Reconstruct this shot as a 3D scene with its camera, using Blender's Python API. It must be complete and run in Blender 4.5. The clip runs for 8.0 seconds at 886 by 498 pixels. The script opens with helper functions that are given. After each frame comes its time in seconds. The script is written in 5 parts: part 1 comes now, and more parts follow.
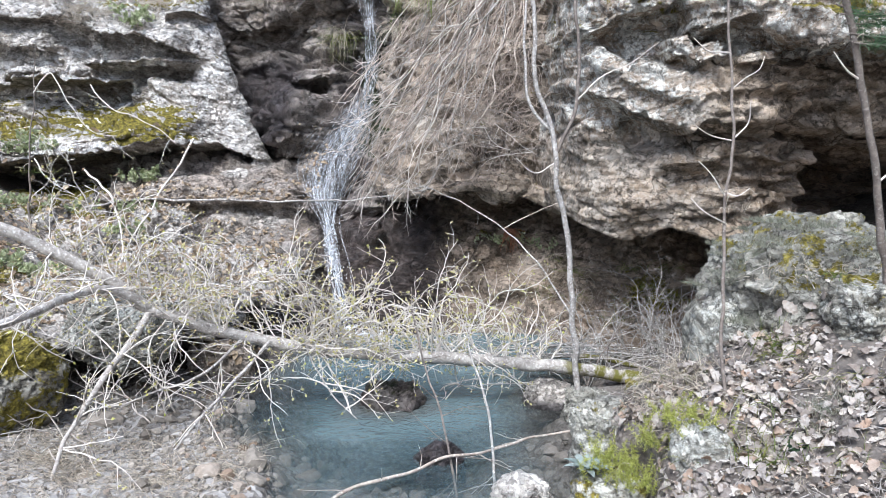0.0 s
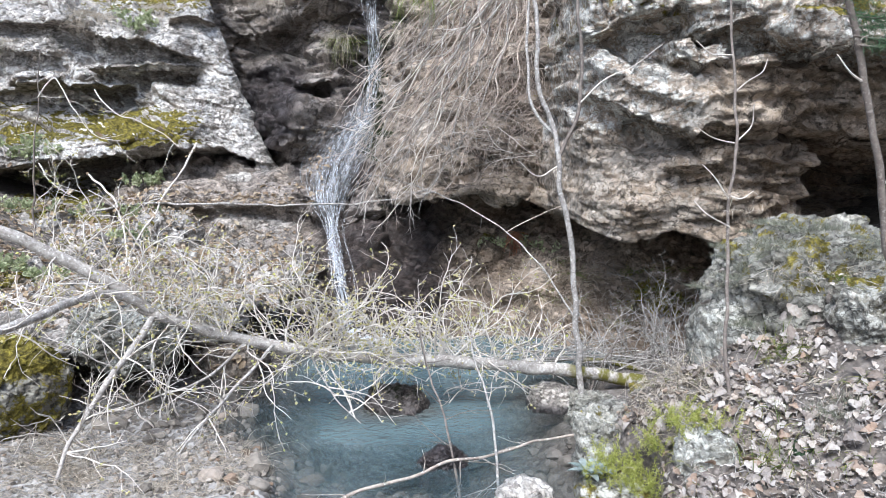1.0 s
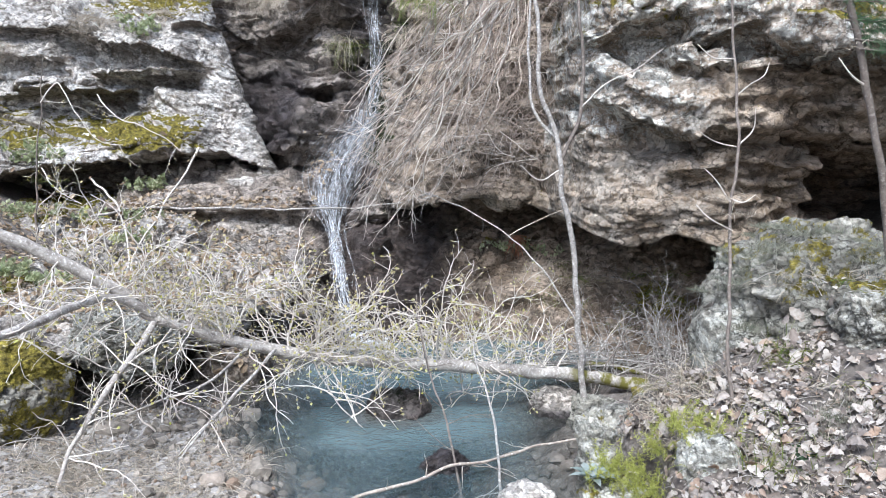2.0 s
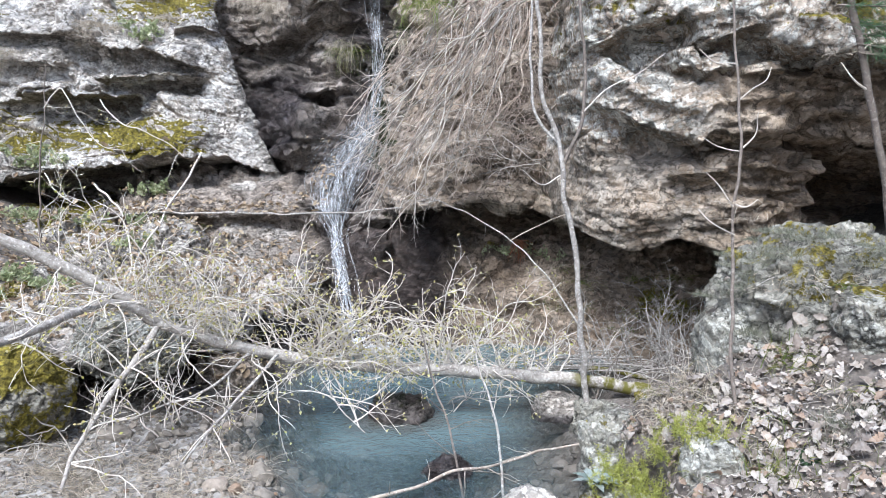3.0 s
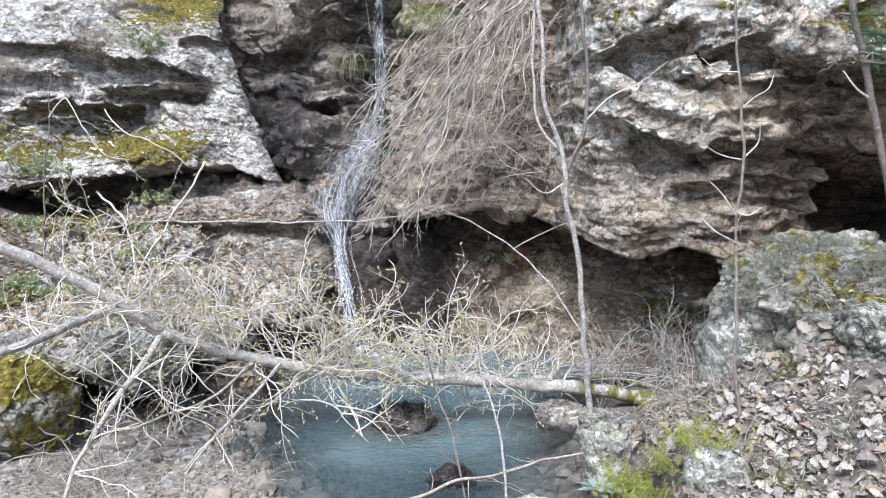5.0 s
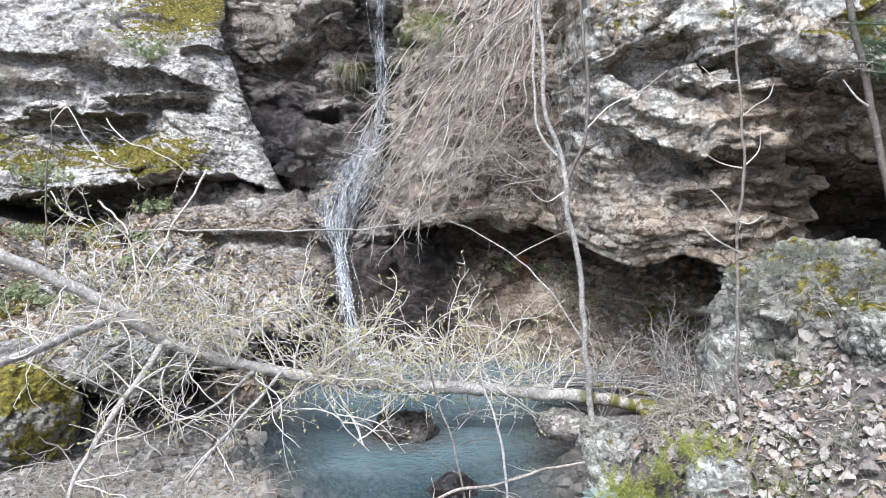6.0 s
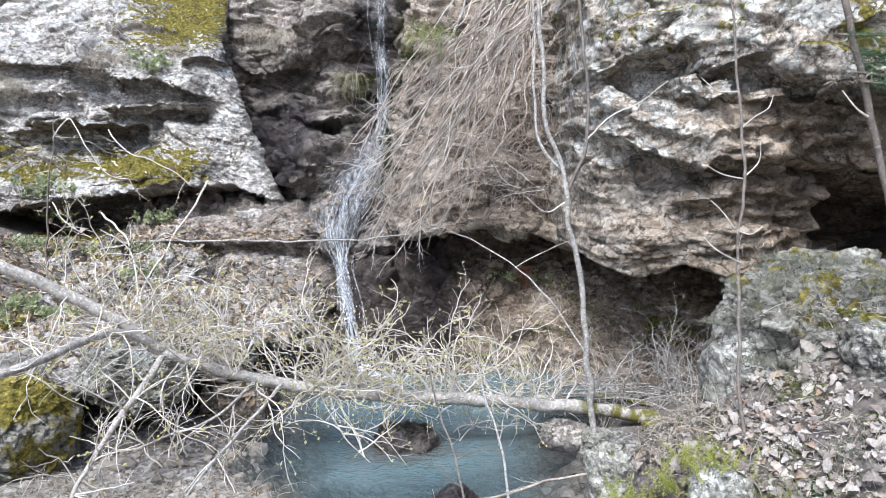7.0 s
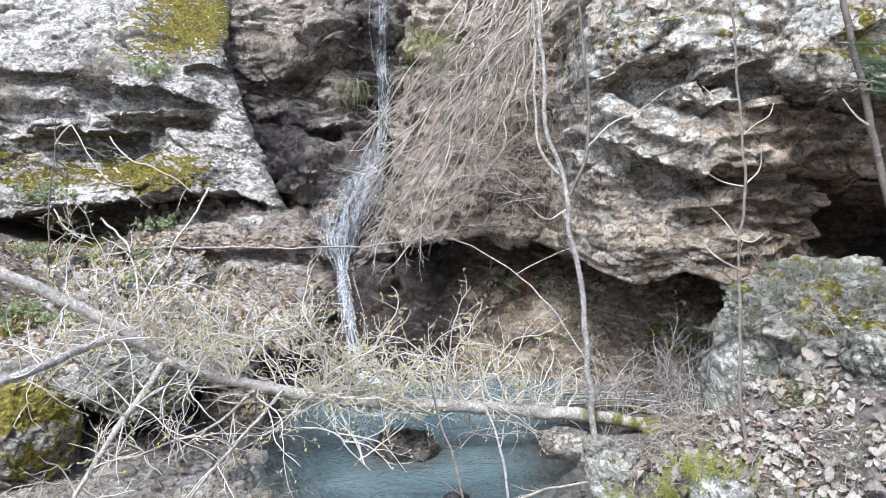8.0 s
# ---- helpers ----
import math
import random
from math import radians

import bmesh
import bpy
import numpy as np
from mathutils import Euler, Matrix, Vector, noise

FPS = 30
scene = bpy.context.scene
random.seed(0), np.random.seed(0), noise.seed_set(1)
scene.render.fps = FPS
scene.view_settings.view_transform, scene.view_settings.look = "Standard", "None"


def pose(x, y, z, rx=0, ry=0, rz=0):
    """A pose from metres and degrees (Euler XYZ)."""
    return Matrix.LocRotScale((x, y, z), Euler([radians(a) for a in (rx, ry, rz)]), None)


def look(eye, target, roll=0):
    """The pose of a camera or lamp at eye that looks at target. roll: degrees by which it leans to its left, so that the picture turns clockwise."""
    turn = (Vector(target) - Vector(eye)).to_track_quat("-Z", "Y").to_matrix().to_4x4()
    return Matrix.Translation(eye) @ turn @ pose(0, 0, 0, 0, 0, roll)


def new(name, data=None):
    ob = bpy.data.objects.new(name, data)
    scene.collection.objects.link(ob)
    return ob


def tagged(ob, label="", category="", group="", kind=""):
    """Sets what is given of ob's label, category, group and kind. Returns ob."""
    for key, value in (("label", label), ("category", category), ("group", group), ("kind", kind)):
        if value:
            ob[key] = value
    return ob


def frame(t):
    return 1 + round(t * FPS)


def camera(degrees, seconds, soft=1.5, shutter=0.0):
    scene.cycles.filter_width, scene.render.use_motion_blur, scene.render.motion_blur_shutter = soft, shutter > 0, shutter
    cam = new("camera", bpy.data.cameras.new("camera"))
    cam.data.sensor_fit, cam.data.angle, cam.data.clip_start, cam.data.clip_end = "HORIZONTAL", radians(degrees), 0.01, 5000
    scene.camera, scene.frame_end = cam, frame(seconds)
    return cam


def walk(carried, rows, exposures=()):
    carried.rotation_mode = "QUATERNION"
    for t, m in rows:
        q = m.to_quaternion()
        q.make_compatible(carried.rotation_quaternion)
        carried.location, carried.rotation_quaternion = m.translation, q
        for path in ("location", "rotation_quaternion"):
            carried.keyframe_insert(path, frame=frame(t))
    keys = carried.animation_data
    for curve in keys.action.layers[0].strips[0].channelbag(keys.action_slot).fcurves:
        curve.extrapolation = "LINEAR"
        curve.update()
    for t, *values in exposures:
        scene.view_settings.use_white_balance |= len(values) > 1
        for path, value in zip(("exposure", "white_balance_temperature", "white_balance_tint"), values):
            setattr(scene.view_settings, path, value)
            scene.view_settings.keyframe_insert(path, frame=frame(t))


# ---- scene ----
cam = camera(65.5, 8.0, 0.5)
walk(cam, [
    (0.0, pose(0.0000, 0.0000, 1.6200, 82.000, 0.000, 0.000)),
    (0.5, pose(0.0041, 0.0032, 1.6214, 82.102, 0.101, 0.166)),
    (1.0, pose(0.0037, 0.0038, 1.6236, 82.235, 0.185, 0.281)),
    (1.5, pose(0.0048, 0.0039, 1.6235, 82.384, 0.226, 0.355)),
    (3.0, pose(0.0053, 0.0060, 1.6305, 82.869, 0.379, 0.624)),
    (3.5, pose(0.0038, 0.0053, 1.6306, 83.006, 0.387, 0.669)),
    (4.0, pose(0.0027, 0.0032, 1.6325, 83.136, 0.414, 0.719)),
    (4.5, pose(0.0047, 0.0044, 1.6334, 83.305, 0.457, 0.812)),
    (6.0, pose(0.0054, 0.0040, 1.6410, 84.138, 0.607, 0.931)),
    (6.5, pose(0.0085, 0.0064, 1.6447, 84.558, 0.664, 0.992)),
    (7.0, pose(0.0060, 0.0041, 1.6477, 84.934, 0.711, 1.007)),
    (7.5, pose(0.0093, 0.0056, 1.6508, 85.179, 0.708, 1.087)),
    (8.0, pose(0.0082, 0.0049, 1.6525, 85.464, 0.675, 1.101)),
], [(0.0, 0.80, 5820, 9), (8.0, 0.80, 5820, 9)])

# ---- light: a bright hazy sky, the sun high behind the camera ----
SUN_UP, SUN_AROUND = radians(55), radians(201)
world = bpy.data.worlds.new("world")
scene.world = world
world.use_nodes = True
sky = world.node_tree.nodes.new("ShaderNodeTexSky")
sky.sky_type, sky.sun_disc = "NISHITA", False
sky.sun_elevation, sky.sun_rotation = SUN_UP, SUN_AROUND
sky.air_density, sky.dust_density, sky.ozone_density = 1.0, 3.0, 1.0
back = world.node_tree.nodes["Background"]
world.node_tree.links.new(sky.outputs[0], back.inputs[0])
back.inputs[1].default_value = 0.15
sun_data = bpy.data.lights.new("sun", "SUN")
sun_data.energy, sun_data.angle, sun_data.color = 2.5, radians(22), (1.0, 0.98, 0.95)
sun = new("sun", sun_data)
sun.matrix_world = look((0, 0, 20), Vector((0, 0, 20)) - Vector((math.sin(SUN_AROUND) * math.cos(SUN_UP), math.cos(SUN_AROUND) * math.cos(SUN_UP), math.sin(SUN_UP))))


# ---- noise ----
def rnd(ix, iy, iz, seed):
    """Random numbers 0..1 for whole-numbered cells."""
    h = (ix.astype(np.int64) * 374761393 + iy.astype(np.int64) * 668265263 + iz.astype(np.int64) * 2147483647 + seed * 1274126177) & 0xFFFFFFFF
    h = ((h ^ (h >> 13)) * 1274126177) & 0xFFFFFFFF
    h = ((h ^ (h >> 16)) * 2246822519) & 0xFFFFFFFF
    return ((h ^ (h >> 15)) & 0xFFFFFF) / float(0xFFFFFF)


def vnoise(p, seed=0):
    """Smooth value noise, -1..1."""
    i = np.floor(p)
    f = p - i
    f = f * f * f * (f * (f * 6 - 15) + 10)
    ix, iy, iz = i[..., 0], i[..., 1], i[..., 2]
    out = 0
    for dx in (0, 1):
        wx = f[..., 0] if dx else 1 - f[..., 0]
        for dy in (0, 1):
            wy = f[..., 1] if dy else 1 - f[..., 1]
            for dz in (0, 1):
                wz = f[..., 2] if dz else 1 - f[..., 2]
                out = out + wx * wy * wz * rnd(ix + dx, iy + dy, iz + dz, seed)
    return out * 2 - 1


TURN = np.array(Euler((0.6, 0.9, 0.4)).to_matrix())


def fbm(p, octaves=4, seed=0, gain=0.5):
    out, amp, total = 0, 1.0, 0
    for k in range(octaves):
        out = out + amp * vnoise(p, seed + k * 17)
        total += amp
        amp *= gain
        p = p @ TURN * 2.03 + 3.7
    return out / total * 1.6


def worley(p, seed=0):
    """Nearest and second distances to scattered points, a random number of the nearest, and its slanted face."""
    i = np.floor(p)
    shape = p.shape[:-1]
    f1, f2, ident, slant = np.full(shape, 9.0), np.full(shape, 9.0), np.zeros(shape), np.zeros(shape)
    for dx in (-1, 0, 1):
        for dy in (-1, 0, 1):
            for dz in (-1, 0, 1):
                c = i + np.array((dx, dy, dz))
                a = [rnd(c[..., 0], c[..., 1], c[..., 2], seed + k) for k in range(3)]
                off = [p[..., k] - c[..., k] - a[k] for k in range(3)]
                d = np.sqrt(off[0] ** 2 + off[1] ** 2 + off[2] ** 2)
                near = d < f1
                f2 = np.where(near, f1, np.minimum(f2, d))
                ident = np.where(near, (a[0] * 7.31 + a[1] * 3.17) % 1, ident)
                tilt = sum(off[k] * ((a[k] * 13.7 + a[(k + 1) % 3] * 5.1) % 1 - 0.5) for k in range(3))
                slant = np.where(near, tilt, slant)
                f1 = np.where(near, d, f1)
    return f1, f2, ident, slant


def step(a, b, v):
    t = np.clip((v - a) / (b - a), 0, 1)
    return t * t * (3 - 2 * t)


def bump(v, centre, width):
    return np.exp(-((v - centre) / width) ** 2)


def curve(v, xs, ys):
    """A smooth curve through a few knots."""
    v = np.asarray(v, float)
    xs, ys = np.array(xs, float), np.array(ys, float)
    slope = np.gradient(ys, xs)
    k = np.clip(np.searchsorted(xs, v) - 1, 0, len(xs) - 2)
    h = xs[k + 1] - xs[k]
    t = np.clip((v - xs[k]) / h, 0, 1)
    return (2 * t ** 3 - 3 * t ** 2 + 1) * ys[k] + (t ** 3 - 2 * t ** 2 + t) * h * slope[k] + (-2 * t ** 3 + 3 * t ** 2) * ys[k + 1] + (t ** 3 - t ** 2) * h * slope[k + 1]


def ledge(z, at, deep, fall):
    """An overhanging ledge: the rock falls back sharply below it and comes out again lower down."""
    return deep * step(at, at - 0.035, z) * np.exp(-np.maximum(at - z, 0) / fall)


def beds(p, thick, seed, ragged, tilt=(0, 0)):
    """Ragged overhanging beds, 0..1: each juts out at its foot and leans back above."""
    q = (p[..., 2] + tilt[0] * p[..., 0] + tilt[1] * p[..., 1] + ragged * fbm(p * np.array((0.55, 0.55, 0.35)) / ragged * 0.30, 4, seed, 0.5)) / thick
    q = q + 0.35 * np.sin(q * 1.7 + seed)
    k = np.floor(q)
    f = q - k
    lay = np.stack([p[..., 0] * 0.45 / thick, p[..., 1] * 0.45 / thick, k * 5.3 + 0.5], -1)
    size = np.clip(0.55 + 0.8 * vnoise(lay, seed + 3), 0, 1.3)
    return size * step(0, 0.10, f) * (1 - 0.9 * f)


def slab(x, z, foot, face, back, out):
    """A bed that stands out above its foot: a sharp underside, an upright face and a top that leans back."""
    up = z - foot
    return out * step(-0.012, 0.022, up) * (1 - step(face, face + back, up))


def gap(z, top, bottom, deep):
    """A hollow between two lines: a sharp roof above, a sloping floor below."""
    return deep * step(0.012, -0.025, z - top) * step(-0.10, 0.02, z - bottom)


def between(x, a, b, soft=0.12):
    return step(a - soft, a + soft, x) * step(b + soft, b - soft, x)


def ragged(x, seed, amp=0.05):
    """An uneven edge along a bed."""
    p = np.stack([x * 2.7, x * 0 + seed * 1.7, x * 0], -1)
    q = np.stack([np.floor(x * 7 + 1.3 * vnoise(p * 2.1, seed + 2)) * 3.1, x * 0 + seed * 2.3, x * 0], -1)
    return amp * (0.6 * vnoise(p, seed) + 0.5 * vnoise(q, seed + 4) + 0.25 * vnoise(p * 6.3, seed + 5))


def blocks(p, size, seed, amp, crack, bend=0.35):
    """Broken blocks of the given size: tilted flat faces that stand out unequally, with open joints between them."""
    q = p / np.array(size)
    q = q + bend * np.stack([fbm(q * 0.9, 3, seed + 20 + a) for a in range(3)], -1)
    f1, f2, ident, slant = worley(q, seed + 7)
    edge = f2 - f1
    return amp * (1.5 * (ident - 0.5) + 1.9 * slant) * step(0.0, 0.08, edge) - crack * (1 - step(0.0, 0.09, edge)) * (0.3 + 0.7 * ident)


def layered(p, thick, seed, amp, tilt=(0, 0), rough=1.0, even=1.0):
    """Bedded, broken rock: how far its large forms stand out at each place."""
    out = amp * (1.3 * beds(p, thick, seed, 0.20, tilt) + 0.5 * beds(p, thick * 0.42, seed + 60, 0.10, tilt) - 0.8)
    lean = p + np.stack([p[..., 0] * 0, p[..., 0] * 0, tilt[0] * p[..., 0]], -1)
    out = out + rough * blocks(lean, (0.56, 0.56, 0.27), seed, 0.085, 0.06) + rough * blocks(lean, (0.20, 0.20, 0.10), seed + 40, 0.024, 0.026)
    return out + even * 0.05 * fbm(p * 1.4, 3, seed + 11)


def grain(p, seed, rough=1.0):
    """The rock's small facets, chips and pits."""
    out = blocks(p, (0.080, 0.080, 0.050), seed, 0.0075, 0.010) + blocks(p, (0.032, 0.032, 0.024), seed + 31, 0.0030, 0.004)
    out = out - 0.010 * step(0.35, 0.7, fbm(p * 13, 3, seed + 14))
    return rough * (out + 0.0025 * fbm(p * 34, 3, seed + 13))


# ---- meshes ----
def mesh_of(name, verts, faces, mat=None, smooth=True, attrs=None):
    """A mesh from an array of corners and an array of three- or four-cornered faces."""
    verts, faces = np.asarray(verts, np.float32).reshape(-1, 3), np.asarray(faces, np.int32)
    me = bpy.data.meshes.new(name)
    me.vertices.add(len(verts))
    me.vertices.foreach_set("co", verts.ravel())
    n, sides = faces.shape
    me.loops.add(n * sides)
    me.loops.foreach_set("vertex_index", faces.ravel())
    me.polygons.add(n)
    me.polygons.foreach_set("loop_start", np.arange(n, dtype=np.int32) * sides)
    me.polygons.foreach_set("loop_total", np.full(n, sides, np.int32))
    me.polygons.foreach_set("use_smooth", np.full(n, smooth, bool))
    for key, val in (attrs or {}).items():
        me.attributes.new(key, "FLOAT", "POINT").data.foreach_set("value", np.broadcast_to(val, len(verts)).astype(np.float32))
    me.update(calc_edges=True)
    me.validate()
    if mat:
        me.materials.append(mat)
    return me


def grid_faces(nu, nv, flip=False):
    i = np.arange(nu * nv).reshape(nu, nv)
    f = np.stack([i[:-1, :-1], i[1:, :-1], i[1:, 1:], i[:-1, 1:]], -1).reshape(-1, 4)
    return f[:, ::-1] if flip else f


def grid_normals(p):
    n = np.cross(np.gradient(p, axis=0), np.gradient(p, axis=1))
    return n / (np.linalg.norm(n, axis=-1, keepdims=True) + 1e-9)


def smoothed(p, w, times=2):
    for k in range(times):
        for ax in (0, 1):
            pad = np.pad(p, [(w, w) if a == ax else (0, 0) for a in range(3)], mode="edge")
            run, size = np.cumsum(pad, axis=ax), p.shape[ax]
            p = (np.take(run, range(2 * w, 2 * w + size), ax) - np.take(run, range(0, size), ax)) / (2 * w)
    return p


def evened(p, n):
    """The same sheet with its rows spread evenly along each column, so that undersides and ledges get as many as faces do."""
    s = np.concatenate([np.zeros((p.shape[0], 1)), np.cumsum(np.minimum(np.linalg.norm(np.diff(p, axis=1), axis=-1), 0.04), axis=1)], 1)
    s = s / s[:, -1:]
    pad = np.pad(s, ((9, 9), (0, 0)), mode="edge")
    run = np.cumsum(np.concatenate([np.zeros((1, s.shape[1])), pad]), axis=0)
    soft = (run[19:] - run[:-19]) / 19
    v = np.linspace(0, 1, n)
    return np.stack([np.stack([np.interp(v, soft[u], p[u, :, k]) for k in range(3)], -1) for u in range(p.shape[0])])


def sheet(name, p, stand, mat, kind="structure", label="", category="", paint=None, outward=(0, -1, 0.2), seed=0, rough=1.0, rows=0):
    """A rock face: a sheet of places p[u, v], pushed out by stand(p), then roughened along its new slopes."""
    p = evened(p, rows or p.shape[1])
    n = grid_normals(smoothed(p, 7, 3))
    side = -1 if np.mean(n @ np.array(outward)) < 0 else 1
    q = p + side * n * stand(p)[..., None]
    q = smoothed(q, 1, 1)
    n = grid_normals(smoothed(q, 5, 2)) * side
    q = q + n * grain(q, seed + len(name), rough)[..., None]
    n = grid_normals(q) * side
    attrs = {k: v.ravel() for k, v in paint(q, n).items()} if paint else None
    ob = new(name, mesh_of(name, q, grid_faces(*p.shape[:2], flip=side < 0), mat, True, attrs))
    return tagged(ob, label, category, kind=kind)


def part(name, me, parent, label=""):
    ob = new(name, me)
    ob.parent = parent
    return tagged(ob, label)


def thing(name, label, category, at=(0, 0, 0), group="", kind=""):
    ob = new(name)
    ob.location = at
    return tagged(ob, label, category, group, kind)


class Heap:
    """Gathers tubes and blades into one mesh."""

    def __init__(self):
        self.v, self.f, self.n = [], [], 0

    def add(self, verts, faces):
        self.v.append(np.asarray(verts, float).reshape(-1, 3))
        self.f.append(np.asarray(faces) + self.n)
        self.n += len(self.v[-1])

    def tube(self, pts, radii, sides=5, wobble=0.0):
        pts = np.asarray(pts, float)
        radii = np.broadcast_to(radii, len(pts)).astype(float)
        t = np.gradient(pts, axis=0)
        t /= np.linalg.norm(t, axis=1, keepdims=True) + 1e-9
        ref = np.array((0.31, 0.17, 0.93)) if abs(t[:, 2]).mean() < 0.8 else np.array((0.93, 0.2, 0.3))
        a = np.cross(t, ref)
        a /= np.linalg.norm(a, axis=1, keepdims=True) + 1e-9
        b = np.cross(t, a)
        th = np.arange(sides) * 2 * np.pi / sides
        ring = a[:, None] * np.cos(th)[None, :, None] + b[:, None] * np.sin(th)[None, :, None]
        r = radii[:, None, None] * np.ones((1, sides, 1))
        if wobble:
            r = r * (1 + wobble * fbm((pts[:, None] + ring * 0.05) * 14, 3, 5)[..., None])
        v = (pts[:, None] + ring * r).reshape(-1, 3)
        i = np.arange(len(pts) * sides).reshape(len(pts), sides)
        j = np.roll(i, -1, 1)
        self.add(v, np.stack([i[:-1], j[:-1], j[1:], i[1:]], -1).reshape(-1, 4))

    def mesh(self, name, mat, smooth=True, attrs=None):
        return mesh_of(name, np.concatenate(self.v), np.concatenate(self.f), mat, smooth, attrs)


def spline(knots, n):
    """A smooth line of n places through a few knots."""
    knots = np.asarray(knots, float)
    s = np.r_[0, np.cumsum(np.linalg.norm(np.diff(knots, axis=0), axis=1))]
    v = np.linspace(0, s[-1], n)
    return np.stack([curve(v, s, knots[:, k]) for k in range(3)], -1)


# ---- materials ----
class Nodes:
    """Short way to write a node material."""

    def __init__(self, name):
        self.mat = bpy.data.materials.new(name)
        self.mat.use_nodes = True
        self.t = self.mat.node_tree
        self.bsdf = self.t.nodes["Principled BSDF"]
        self.out = self.t.nodes["Material Output"]
        geo = self.t.nodes.new("ShaderNodeNewGeometry")
        self.place, self.normal, self.island = geo.outputs["Position"], geo.outputs["Normal"], geo.outputs["Random Per Island"]

    def put(self, socket, value):
        if isinstance(value, bpy.types.NodeSocket):
            self.t.links.new(value, socket)
        elif value is not None:
            socket.default_value = (*value, 1) if isinstance(value, tuple) and len(value) == 3 and socket.type == "RGBA" else value

    def node(self, kind, out=0, sets=None, **inputs):
        n = self.t.nodes.new("ShaderNode" + kind)
        for k, v in (sets or {}).items():
            setattr(n, k, v)
        for k, v in inputs.items():
            self.put(n.inputs[int(k[1:])] if k[0] == "i" and k[1:].isdigit() else n.inputs[k.replace("_", " ")], v)
        return n.outputs[out]

    def noise(self, scale, detail=4, rough=0.55, vec=None, warp=0.0, out=0):
        return self.node("TexNoise", out, Vector=vec or self.place, Scale=scale, Detail=detail, Roughness=rough, Distortion=warp)

    def voronoi(self, scale, feature="F1", out=0, vec=None, rand=1.0):
        return self.node("TexVoronoi", out, {"feature": feature}, Vector=vec or self.place, Scale=scale, Randomness=rand)

    def ramp(self, fac, *stops):
        n = self.t.nodes.new("ShaderNodeValToRGB")
        e = n.color_ramp.elements
        while len(e) < len(stops):
            e.new(0.5)
        for el, (pos, col) in zip(e, stops):
            el.position = pos
            el.color = (col, col, col, 1) if isinstance(col, (int, float)) else (*col, 1)
        self.put(n.inputs[0], fac)
        return n.outputs[0]

    def mix(self, fac, a, b, blend="MIX"):
        n = self.t.nodes.new("ShaderNodeMix")
        n.data_type, n.blend_type = "RGBA", blend
        self.put(n.inputs[0], fac), self.put(n.inputs[6], a), self.put(n.inputs[7], b)
        return n.outputs[2]

    def math(self, op, a, b=None, clamp=False):
        n = self.t.nodes.new("ShaderNodeMath")
        n.operation, n.use_clamp = op, clamp
        self.put(n.inputs[0], a), self.put(n.inputs[1], b)
        return n.outputs[0]

    def attr(self, name):
        return self.node("Attribute", 2, {"attribute_name": name})

    def scaled(self, sx, sy, sz):
        return self.node("Mapping", 0, Vector=self.place, Scale=(sx, sy, sz))

    def relief(self, height, strength=0.5, distance=0.01, normal=None):
        n = self.t.nodes.new("ShaderNodeBump")
        n.inputs["Strength"].default_value, n.inputs["Distance"].default_value = strength, distance
        self.put(n.inputs["Height"], height), self.put(n.inputs["Normal"], normal)
        return n.outputs[0]

    def done(self, color, rough=0.8, normal=None, **more):
        self.put(self.bsdf.inputs["Base Color"], color), self.put(self.bsdf.inputs["Roughness"], rough)
        self.put(self.bsdf.inputs["Normal"], normal)
        for k, v in more.items():
            self.put(self.bsdf.inputs[k.replace("_", " ")], v)
        return self.mat


